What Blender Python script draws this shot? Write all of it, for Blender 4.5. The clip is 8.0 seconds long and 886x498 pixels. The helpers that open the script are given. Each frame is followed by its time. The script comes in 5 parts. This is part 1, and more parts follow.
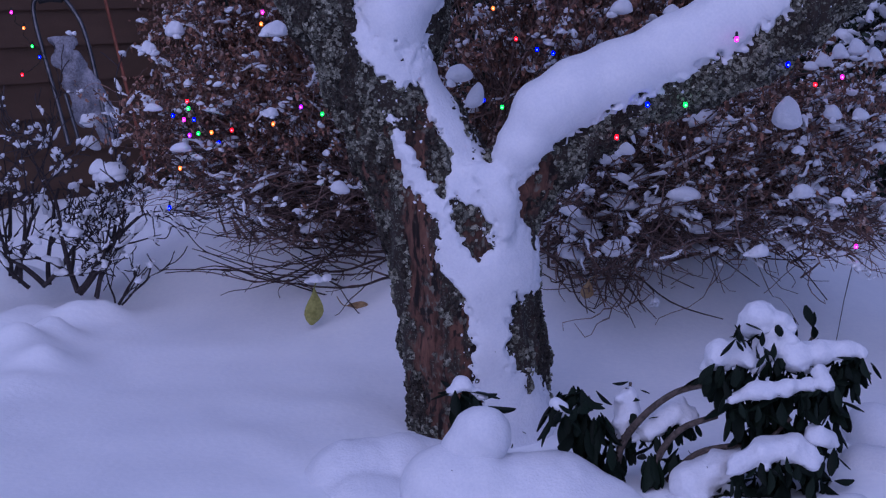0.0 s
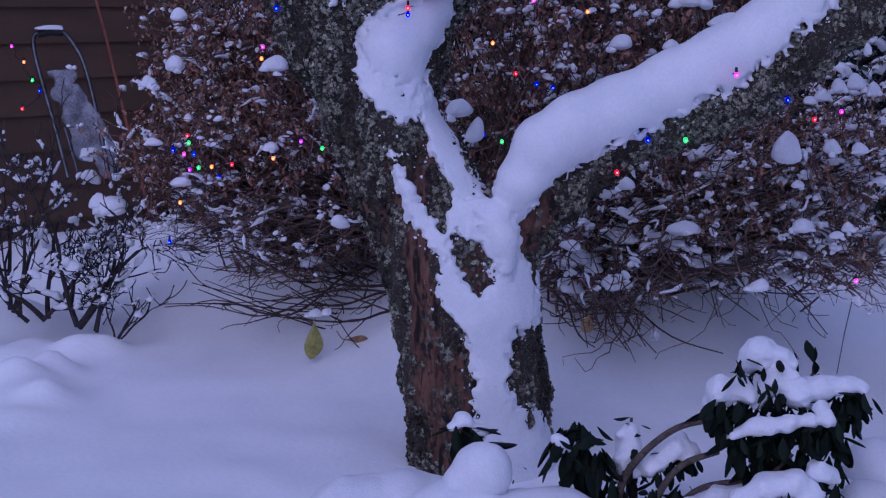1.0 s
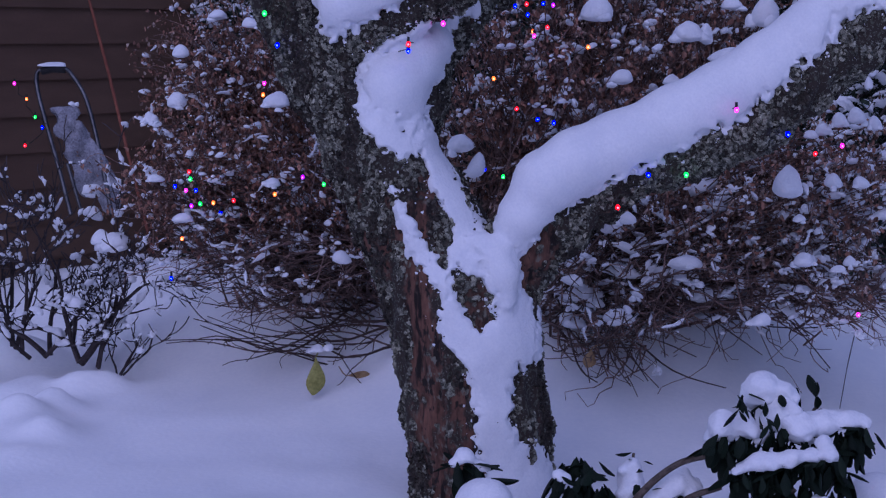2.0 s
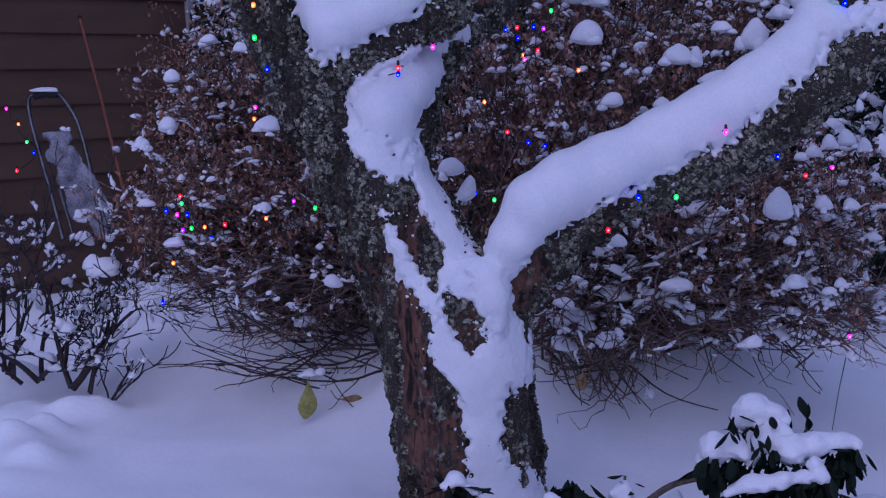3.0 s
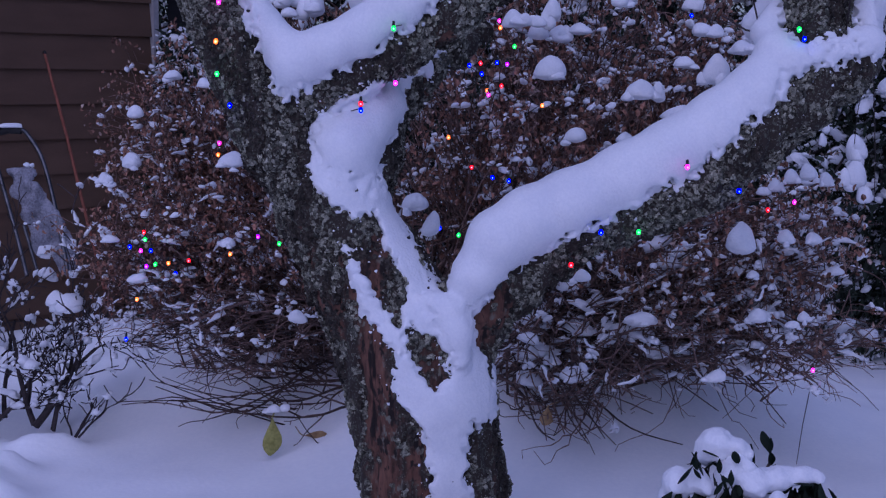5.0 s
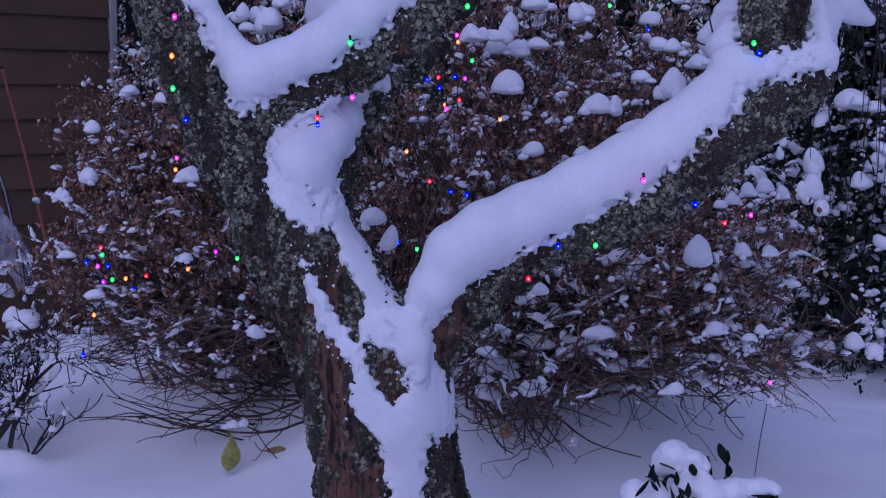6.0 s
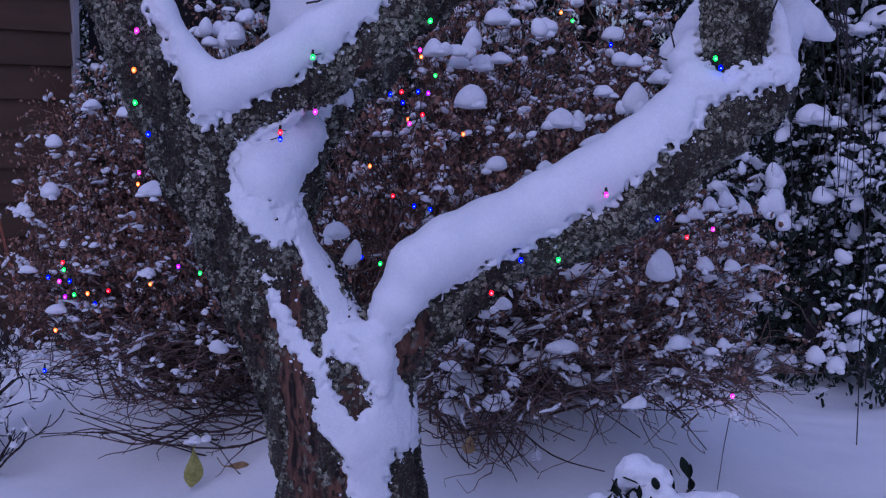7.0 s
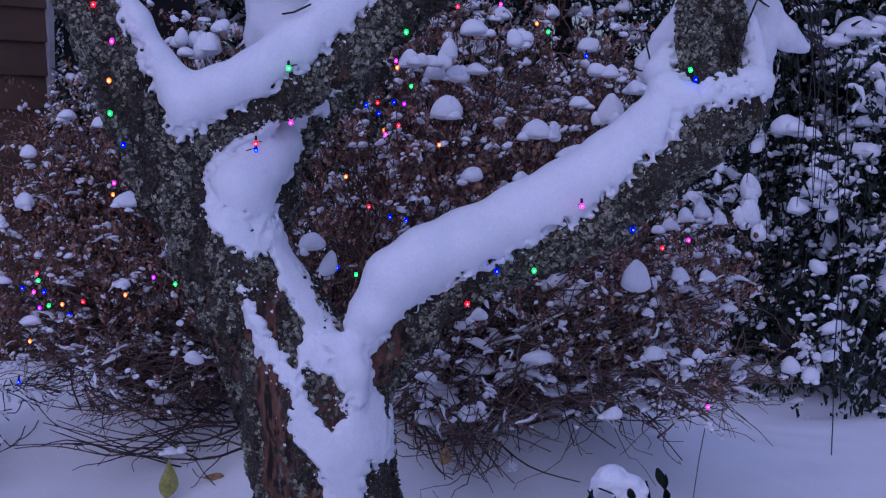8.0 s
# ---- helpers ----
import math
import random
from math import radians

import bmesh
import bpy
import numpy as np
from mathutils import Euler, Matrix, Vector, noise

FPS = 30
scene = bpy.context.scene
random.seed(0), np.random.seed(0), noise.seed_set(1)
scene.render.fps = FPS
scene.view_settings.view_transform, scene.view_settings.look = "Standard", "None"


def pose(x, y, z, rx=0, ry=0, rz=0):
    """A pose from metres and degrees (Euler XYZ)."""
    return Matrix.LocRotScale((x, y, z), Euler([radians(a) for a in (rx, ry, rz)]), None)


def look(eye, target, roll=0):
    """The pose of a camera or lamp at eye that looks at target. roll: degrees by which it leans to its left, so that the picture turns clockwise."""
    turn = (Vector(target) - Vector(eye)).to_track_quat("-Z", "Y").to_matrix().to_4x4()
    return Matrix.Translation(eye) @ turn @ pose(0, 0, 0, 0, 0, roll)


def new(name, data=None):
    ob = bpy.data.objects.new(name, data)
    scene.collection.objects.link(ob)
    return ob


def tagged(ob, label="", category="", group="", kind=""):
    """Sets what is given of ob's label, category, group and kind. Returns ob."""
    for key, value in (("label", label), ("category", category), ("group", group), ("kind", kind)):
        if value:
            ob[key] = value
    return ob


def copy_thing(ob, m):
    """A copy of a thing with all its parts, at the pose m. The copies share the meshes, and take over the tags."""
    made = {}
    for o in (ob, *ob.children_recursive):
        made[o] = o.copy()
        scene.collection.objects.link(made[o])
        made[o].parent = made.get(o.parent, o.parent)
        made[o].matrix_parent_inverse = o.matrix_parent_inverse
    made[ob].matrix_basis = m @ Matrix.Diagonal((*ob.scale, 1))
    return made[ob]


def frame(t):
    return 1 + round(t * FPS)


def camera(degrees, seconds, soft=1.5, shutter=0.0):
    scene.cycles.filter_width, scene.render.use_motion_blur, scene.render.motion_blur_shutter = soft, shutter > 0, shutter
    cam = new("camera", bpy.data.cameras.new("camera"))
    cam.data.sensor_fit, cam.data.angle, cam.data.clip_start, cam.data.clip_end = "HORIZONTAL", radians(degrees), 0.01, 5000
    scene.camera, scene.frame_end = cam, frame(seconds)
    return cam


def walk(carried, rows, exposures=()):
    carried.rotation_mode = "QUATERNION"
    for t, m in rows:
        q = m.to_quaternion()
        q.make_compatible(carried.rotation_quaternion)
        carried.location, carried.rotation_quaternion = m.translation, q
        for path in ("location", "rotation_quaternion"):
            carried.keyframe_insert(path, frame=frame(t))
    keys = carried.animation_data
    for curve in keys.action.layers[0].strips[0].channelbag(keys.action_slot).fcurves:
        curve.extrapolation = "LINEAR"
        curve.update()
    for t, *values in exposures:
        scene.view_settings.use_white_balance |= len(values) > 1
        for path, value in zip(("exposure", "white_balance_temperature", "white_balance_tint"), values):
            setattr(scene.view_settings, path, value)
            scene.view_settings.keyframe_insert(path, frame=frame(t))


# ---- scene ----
cam = camera(30.0, 8.0, soft=1.25)
ROWS = [
    (0.0, -0.0128, -0.0018, 1.3836, 80.304, -0.432, 0.326),
    (0.5, -0.0174, -0.0012, 1.3895, 80.745, -0.456, 0.187),
    (1.0, -0.0216, -0.0003, 1.3971, 81.358, -0.427, 0.238),
    (1.5, -0.0203, 0.0002, 1.4021, 81.979, -0.302, 0.348),
    (3.0, 0.0002, -0.0001, 1.3993, 83.366, 0.004, 0.155),
    (3.5, -0.0000, 0.0000, 1.4000, 83.600, 0.000, 0.000),
    (4.0, 0.0030, 0.0005, 1.4047, 83.812, 0.029, -0.194),
    (4.5, 0.0092, 0.0005, 1.4041, 84.205, 0.034, -0.441),
    (6.0, 0.0337, 0.0003, 1.4030, 85.034, 0.183, -2.221),
    (6.5, 0.0341, 0.0005, 1.4048, 85.290, 0.183, -2.848),
    (7.0, 0.0385, 0.0000, 1.4003, 85.561, 0.128, -3.443),
    (7.5, 0.0398, -0.0002, 1.3979, 85.757, 0.110, -3.980),
    (8.0, 0.0397, 0.0005, 1.4041, 85.894, 0.066, -4.264),
]
walk(cam, [(t, pose(x, y, z, rx, ry, rz)) for t, x, y, z, rx, ry, rz in ROWS], exposures=[(0.0, -0.54, 5130, 42), (8.0, -0.54, 5130, 42)])

# ---- light: overcast blue dusk ----
world = bpy.data.worlds.new("dusk_sky")
scene.world = world
world.use_nodes = True
wn = world.node_tree.nodes
sky = wn.new("ShaderNodeTexSky")
sky.sky_type = "NISHITA"
sky.sun_disc = False
sky.sun_elevation, sky.sun_rotation = radians(38), radians(200)
sky.air_density, sky.dust_density, sky.ozone_density = 1.0, 2.0, 3.0
wn["Background"].inputs["Strength"].default_value = 0.082
world.node_tree.links.new(sky.outputs["Color"], wn["Background"].inputs["Color"])
sun = new("sun", bpy.data.lights.new("sun", "SUN"))
sun.data.energy, sun.data.angle, sun.data.color = 1.02, radians(95), (0.82, 0.87, 1.0)
sun.matrix_world = look((-1.2, -1.8, 9), (0, 3.4, 0))

# ---- materials ----


def material(name, dark, light, scale=30.0, rough=0.8, bump=0.3, fine=4.0, metal=0.0, random_tint=0.0, stretch=(1, 1, 1), glow=0.0, gloss=0.3):
    """Two scales of noise mix two colours and drive the relief."""
    m = bpy.data.materials.new(name)
    m.use_nodes = True
    n, link = m.node_tree.nodes, m.node_tree.links.new
    p = n["Principled BSDF"]
    co = n.new("ShaderNodeTexCoord")
    mp = n.new("ShaderNodeMapping")
    mp.inputs["Scale"].default_value = stretch
    link(co.outputs["Object"], mp.inputs["Vector"])
    a, b = n.new("ShaderNodeTexNoise"), n.new("ShaderNodeTexNoise")
    a.inputs["Scale"].default_value, a.inputs["Detail"].default_value = scale, 5
    b.inputs["Scale"].default_value, b.inputs["Detail"].default_value = scale * fine, 3
    for t in (a, b):
        link(mp.outputs["Vector"], t.inputs["Vector"])
    mx = n.new("ShaderNodeMath")
    mx.operation = "MULTIPLY_ADD"
    mx.inputs[1].default_value = 0.45
    link(b.outputs["Fac"], mx.inputs[0])
    half = n.new("ShaderNodeMath")
    half.operation = "MULTIPLY"
    half.inputs[1].default_value = 0.55
    link(a.outputs["Fac"], half.inputs[0])
    link(half.outputs[0], mx.inputs[2])
    ramp = n.new("ShaderNodeValToRGB")
    ramp.color_ramp.elements[0].position, ramp.color_ramp.elements[1].position = 0.36, 0.64
    ramp.color_ramp.elements[0].color, ramp.color_ramp.elements[1].color = (*dark, 1), (*light, 1)
    link(mx.outputs[0], ramp.inputs["Fac"])
    colour = ramp.outputs["Color"]
    if random_tint:
        geo, hsv = n.new("ShaderNodeNewGeometry"), n.new("ShaderNodeHueSaturation")
        info, add = n.new("ShaderNodeObjectInfo"), n.new("ShaderNodeMath")
        link(info.outputs["Random"], add.inputs[0])
        link(geo.outputs["Random Per Island"], add.inputs[1])
        wrap, span = n.new("ShaderNodeMath"), n.new("ShaderNodeMapRange")
        wrap.operation = "FRACT"
        link(add.outputs[0], wrap.inputs[0])
        span.inputs["To Min"].default_value, span.inputs["To Max"].default_value = 1 - random_tint, 1 + random_tint
        link(wrap.outputs[0], span.inputs["Value"])
        link(span.outputs[0], hsv.inputs["Value"])
        link(colour, hsv.inputs["Color"])
        colour = hsv.outputs["Color"]
    link(colour, p.inputs["Base Color"])
    p.inputs["Roughness"].default_value, p.inputs["Metallic"].default_value = rough, metal
    p.inputs["Specular IOR Level"].default_value = gloss
    if bump:
        bp = n.new("ShaderNodeBump")
        bp.inputs["Strength"].default_value, bp.inputs["Distance"].default_value = bump, 0.01
        link(mx.outputs[0], bp.inputs["Height"])
        link(bp.outputs["Normal"], p.inputs["Normal"])
    if glow:
        p.inputs["Emission Color"].default_value = (*light, 1)
        p.inputs["Emission Strength"].default_value = glow
    return m


SNOW = material("snow", (0.70, 0.72, 0.77), (0.80, 0.81, 0.84), 12, 0.8, 0.5, 11)
SNOW_GROUND = material("snow_ground", (0.86, 0.88, 0.91), (0.93, 0.94, 0.95), 3, 0.8, 0.3, 18)


def bark_material():
    """Smooth red-brown strips between strips of black, lichen-speckled crust; the mesh's "crusty" value tells which is where."""
    m = material("bark", (0.042, 0.021, 0.015), (0.18, 0.086, 0.058), 14, 0.95, 1.0, 6, stretch=(1, 1, 0.3))
    n, link = m.node_tree.nodes, m.node_tree.links.new
    p = n["Principled BSDF"]
    base = p.inputs["Base Color"].links[0].from_socket
    co, kind = n.new("ShaderNodeTexCoord"), n.new("ShaderNodeAttribute")
    kind.attribute_name = "crusty"

    def layer(scale, stretch, low, high, detail=4):
        mp, t, r = n.new("ShaderNodeMapping"), n.new("ShaderNodeTexNoise"), n.new("ShaderNodeMapRange")
        mp.inputs["Scale"].default_value = stretch
        t.inputs["Scale"].default_value, t.inputs["Detail"].default_value = scale, detail
        r.inputs["From Min"].default_value, r.inputs["From Max"].default_value = low, high
        link(co.outputs["Object"], mp.inputs["Vector"])
        link(mp.outputs["Vector"], t.inputs["Vector"])
        link(t.outputs["Fac"], r.inputs["Value"])
        return r.outputs[0]

    def over(fac, under, colour):
        mix = n.new("ShaderNodeMix")
        mix.data_type = "RGBA"
        link(fac, mix.inputs["Factor"])
        link(under, mix.inputs["A"])
        mix.inputs["B"].default_value = (*colour, 1)
        return mix.outputs["Result"]

    def both(x, y):
        k = n.new("ShaderNodeMath")
        k.operation = "MULTIPLY"
        link(x, k.inputs[0])
        link(y, k.inputs[1])
        return k.outputs[0]

    c = over(layer(40, (1, 1, 0.16), 0.53, 0.62), base, (0.014, 0.010, 0.009))
    c = over(both(layer(70, (1, 1, 0.6), 0.54, 0.62), layer(16, (1, 1, 0.4), 0.5, 0.58)), c, (0.15, 0.145, 0.115))
    c = over(layer(55, (1, 1, 0.5), 0.57, 0.64), c, (0.018, 0.014, 0.012))
    c = over(kind.outputs["Fac"], c, (0.034, 0.026, 0.021))
    c = over(both(kind.outputs["Fac"], layer(110, (1, 1, 0.8), 0.55, 0.62)), c, (0.085, 0.088, 0.066))
    c = over(both(kind.outputs["Fac"], layer(170, (1, 1, 1), 0.62, 0.68)), c, (0.24, 0.25, 0.20))
    link(c, p.inputs["Base Color"])
    return m


BARK = bark_material()
LICHEN = material("lichen", (0.035, 0.033, 0.026), (0.31, 0.305, 0.235), 60, 0.95, 0.6, 4, random_tint=0.75)
MOSS = material("dark_bark_flake", (0.012, 0.011, 0.010), (0.07, 0.058, 0.045), 40, 0.95, 0.6, 4, random_tint=0.5)
TWIG = material("twig", (0.06, 0.039, 0.034), (0.25, 0.16, 0.13), 25, 0.85, 0.4, 5, random_tint=0.55)
DARK_TWIG = material("dark_twig", (0.02, 0.016, 0.018), (0.07, 0.055, 0.055), 25, 0.85, 0.4, 5, random_tint=0.3)
DRY_LEAF = material("dry_leaf", (0.10, 0.045, 0.032), (0.36, 0.188, 0.128), 20, 0.85, 0.4, 5, random_tint=0.6)
PALE_LEAF = material("pale_leaf", (0.18, 0.125, 0.10), (0.44, 0.33, 0.27), 20, 0.85, 0.4, 5, random_tint=0.5)
YELLOW_LEAF = material("yellow_leaf", (0.21, 0.205, 0.05), (0.38, 0.365, 0.11), 25, 0.6, 0.3, 4)
TAN_LEAF = material("tan_leaf", (0.22, 0.13, 0.06), (0.42, 0.28, 0.14), 25, 0.7, 0.3, 4)
SHOOT = material("dark_shoot", (0.028, 0.020, 0.019), (0.125, 0.08, 0.068), 25, 0.85, 0.4, 5, random_tint=0.5)
GREEN_LEAF = material("green_leaf", (0.003, 0.007, 0.005), (0.011, 0.020, 0.011), 30, 0.6, 0.15, 3, random_tint=0.4, gloss=0.12)
GREEN_STEM = material("rhododendron_stem", (0.05, 0.038, 0.032), (0.13, 0.10, 0.08), 30, 0.8, 0.4, 4)
NEEDLE = material("needle", (0.008, 0.014, 0.010), (0.03, 0.045, 0.03), 20, 0.8, 0.3, 4, random_tint=0.5)
SIDING = material("siding", (0.092, 0.054, 0.035), (0.125, 0.073, 0.048), 4, 0.7, 0.12, 30, random_tint=0.10, stretch=(0.4, 1, 3))
TRIM = material("trim_paint", (0.30, 0.29, 0.30), (0.38, 0.37, 0.38), 6, 0.6, 0.1, 8)
# near-black colour that stands in for the darkness past the house corner
BLACK = material("shade_black", (0.004, 0.004, 0.005), (0.010, 0.010, 0.012), 5, 0.9, 0.1)
CHROME = material("worn_steel", (0.06, 0.06, 0.065), (0.14, 0.14, 0.15), 20, 0.35, 0.1, 6, metal=0.9)
FOAM = material("black_grip", (0.010, 0.010, 0.011), (0.022, 0.022, 0.024), 60, 0.8, 0.3)
POLE = material("red_brown_pole", (0.17, 0.05, 0.03), (0.26, 0.085, 0.05), 15, 0.6, 0.1, stretch=(1, 1, 0.2))
SACK = material("grey_sack", (0.10, 0.10, 0.12), (0.34, 0.34, 0.39), 18, 0.8, 0.5, 6)
CABLE = material("dark_green_cable", (0.006, 0.010, 0.008), (0.012, 0.018, 0.014), 40, 0.5, 0.0)
HUES = {"red": (1.0, 0.002, 0.002), "green": (0.002, 0.8, 0.03), "blue": (0.0, 0.006, 1.0), "magenta": (1.0, 0.02, 0.45), "amber": (1.0, 0.15, 0.004), "violet": (0.35, 0.01, 0.75)}
BULB = {k: material("lit_bulb_" + k, c, c, 10, 0.3, 0.0, glow=5.0) for k, c in HUES.items()}
CORE = {k: material("bulb_core_" + k, tuple(0.09 + 0.91 * q for q in c), tuple(0.09 + 0.91 * q for q in c), 10, 0.3, 0.0, glow=9.0) for k, c in HUES.items()}

# ---- mesh tools ----
rng = np.random.default_rng(7)
LATTICE = rng.random((64, 64, 64)).astype(np.float32)


def wobble(p, scale):
    """Smooth noise between -1 and 1 at the points p, with features of the given size in metres."""
    q = np.asarray(p, np.float32) / scale + 311.7
    i = np.floor(q).astype(int)
    f = q - i
    f = f * f * (3 - 2 * f)
    i0, i1 = i % 64, (i + 1) % 64
    x0, y0, z0, x1, y1, z1 = i0[..., 0], i0[..., 1], i0[..., 2], i1[..., 0], i1[..., 1], i1[..., 2]
    fx, fy, fz = f[..., 0], f[..., 1], f[..., 2]
    a = LATTICE[x0, y0, z0] * (1 - fx) + LATTICE[x1, y0, z0] * fx
    b = LATTICE[x0, y1, z0] * (1 - fx) + LATTICE[x1, y1, z0] * fx
    c = LATTICE[x0, y0, z1] * (1 - fx) + LATTICE[x1, y0, z1] * fx
    d = LATTICE[x0, y1, z1] * (1 - fx) + LATTICE[x1, y1, z1] * fx
    return ((a * (1 - fy) + b * fy) * (1 - fz) + (c * (1 - fy) + d * fy) * fz) * 2 - 1


def mesh_of(name, verts, faces, mat, smooth=True):
    me = bpy.data.meshes.new(name)
    me.from_pydata(verts.tolist() if isinstance(verts, np.ndarray) else verts, [], faces.tolist() if isinstance(faces, np.ndarray) else faces)
    me.materials.append(mat)
    if smooth:
        me.polygons.foreach_set("use_smooth", [True] * len(me.polygons))
    me.update()
    return me


def part(name, me, parent, label="", kind=""):
    ob = new(name, me)
    ob.parent = parent
    return tagged(ob, label, kind=kind)


def thing(name, label, category, at=(0, 0, 0), group="", kind=""):
    ob = new(name)
    ob.location = at
    ob.empty_display_size = 0.05
    return tagged(ob, label, category, group, kind)


def blend_field(chains, lo, hi, h, soft=0.03, flat=1.0):
    """Distance field of rounded, tapering chains [(x, y, z, r), ...], melted into one another."""
    n = np.ceil((np.array(hi) - lo) / h).astype(int) + 1
    ax = [lo[k] + h * np.arange(n[k]) for k in range(3)]
    field = np.full(n, 0.2, np.float32)
    for chain in chains:
        pairs = list(zip(chain[:-1], chain[1:])) if len(chain) > 1 else [(chain[0], chain[0])]
        for a, b in pairs:
            a, b = np.array(a, float), np.array(b, float)
            reach = max(a[3], b[3]) * max(1, flat) + soft + 3 * h
            low, high = np.minimum(a[:3], b[:3]) - reach, np.maximum(a[:3], b[:3]) + reach
            s = [slice(max(0, int((low[k] - lo[k]) / h)), max(0, int((high[k] - lo[k]) / h) + 2)) for k in range(3)]
            sub = field[s[0], s[1], s[2]]
            if sub.size == 0:
                continue
            g = np.stack(np.meshgrid(ax[0][s[0]], ax[1][s[1]], ax[2][s[2]], indexing="ij"), -1)
            scale = np.array([1, 1 / flat, 1])
            ba, pa = (b[:3] - a[:3]) * scale, (g - a[:3]) * scale
            t = np.clip(pa @ ba / max(ba @ ba, 1e-9), 0, 1)
            d = np.linalg.norm(pa - t[..., None] * ba, axis=-1) - (a[3] + t * (b[3] - a[3]))
            w = np.clip(0.5 + 0.5 * (sub - d) / soft, 0, 1)
            field[s[0], s[1], s[2]] = sub * (1 - w) + d * w - soft * w * (1 - w)
    return field, ax


def surface(field, lo, h):
    """Vertices and quads of the zero surface of a field on a grid."""
    inside = field < 0
    n = np.array(field.shape) - 1
    off = [(i, j, k) for i in (0, 1) for j in (0, 1) for k in (0, 1)]
    cut = lambda arr, o: arr[o[0]:o[0] + n[0], o[1]:o[1] + n[1], o[2]:o[2] + n[2]]
    count = sum(cut(inside, o).astype(np.int8) for o in off)
    cells = np.argwhere((count > 0) & (count < 8))
    index = np.full(n, -1, np.int64)
    index[tuple(cells.T)] = np.arange(len(cells))
    acc, num = np.zeros((len(cells), 3)), np.zeros(len(cells))
    for a in off:
        for k in range(3):
            if a[k] == 0:
                b = list(a)
                b[k] = 1
                da, db = field[tuple((cells + a).T)], field[tuple((cells + b).T)]
                hit = (da < 0) != (db < 0)
                t = np.where(hit, da / np.where(hit, da - db, 1), 0)
                q = np.array(a, float) + t[:, None] * (np.array(b) - np.array(a))
                acc[hit] += q[hit]
                num[hit] += 1
    verts = (cells + acc / num[:, None]) * h + np.array(lo)
    faces = []
    for k in range(3):
        u, v = (k + 1) % 3, (k + 2) % 3
        a = [slice(None)] * 3
        b = [slice(None)] * 3
        a[k], b[k] = slice(0, -1), slice(1, None)
        flip = inside[tuple(a)] != inside[tuple(b)]
        e = np.argwhere(flip)
        e = e[(e[:, u] > 0) & (e[:, v] > 0) & (e[:, u] < n[u]) & (e[:, v] < n[v])]
        ins = inside[tuple(e.T)]
        du, dv = np.eye(3, dtype=int)[u], np.eye(3, dtype=int)[v]
        quad = np.stack([index[tuple((e - du - dv).T)], index[tuple((e - dv).T)], index[tuple(e.T)], index[tuple((e - du).T)]], 1)
        quad[~ins] = quad[~ins][:, ::-1]
        faces.append(quad)
    return verts, np.concatenate(faces)


def normals_of(verts, faces):
    n = np.zeros_like(verts)
    fn = np.cross(verts[faces[:, 2]] - verts[faces[:, 0]], verts[faces[:, 3]] - verts[faces[:, 1]])
    for k in range(4):
        np.add.at(n, faces[:, k], fn)
    return n / np.maximum(np.linalg.norm(n, axis=1), 1e-9)[:, None]


def blob(chains, h, soft=0.03, flat=1.0, rough=()):
    """Melted chains as verts and faces; rough: (height, size) pairs of surface noise."""
    pts = np.array([q for c in chains for q in c])
    pad = pts[:, 3].max() * max(1, flat) + soft + 4 * h
    lo, hi = pts[:, :3].min(0) - pad, pts[:, :3].max(0) + pad
    field, ax = blend_field(chains, lo, hi, h, soft, flat)
    v, f = surface(field, lo, h)
    n = normals_of(v, f)
    for height, size in rough:
        v = v + n * (wobble(v, size) * height)[:, None]
    return v, f


def tubes(lines, sides=5):
    """One mesh of round tapering tubes; each line is an array of rows x, y, z, r."""
    vs, fs, base = [], [], 0
    ang = np.linspace(0, 2 * np.pi, sides, endpoint=False)
    for line in lines:
        line = np.asarray(line, float)
        p, r = line[:, :3], line[:, 3]
        t = np.gradient(p, axis=0)
        t /= np.maximum(np.linalg.norm(t, axis=1), 1e-9)[:, None]
        ref = np.array([0.31, 0.83, 0.47])
        u = np.cross(t, ref)
        u /= np.maximum(np.linalg.norm(u, axis=1), 1e-9)[:, None]
        w = np.cross(t, u)
        ring = p[:, None] + r[:, None, None] * (np.cos(ang)[None, :, None] * u[:, None] + np.sin(ang)[None, :, None] * w[:, None])
        m = len(p)
        vs.append(ring.reshape(-1, 3))
        i = np.arange(m - 1)[:, None] * sides + np.arange(sides)[None]
        j = np.arange(m - 1)[:, None] * sides + (np.arange(sides)[None] + 1) % sides
        fs.append((np.stack([i, j, j + sides, i + sides], -1).reshape(-1, 4) + base))
        base += m * sides
    return np.concatenate(vs), np.concatenate(fs)


def curve_between(a, b, lift, steps, r0, r1, sway=0.03, power=0.8):
    """A bent shoot from a to b that bulges by lift, with small kinks."""
    a, b = np.array(a, float), np.array(b, float)
    mid = (a + b) / 2 + np.array(lift, float)
    t = np.linspace(0, 1, steps)[:, None]
    p = (1 - t) ** 2 * a + 2 * t * (1 - t) * mid + t ** 2 * b
    kink = sum(rng.normal(0, sway * 1.1 / k, 3) * np.sin(np.pi * k * t) for k in (1, 2, 3))
    return np.c_[p + kink, r0 + (r1 - r0) * t[:, 0] ** power]


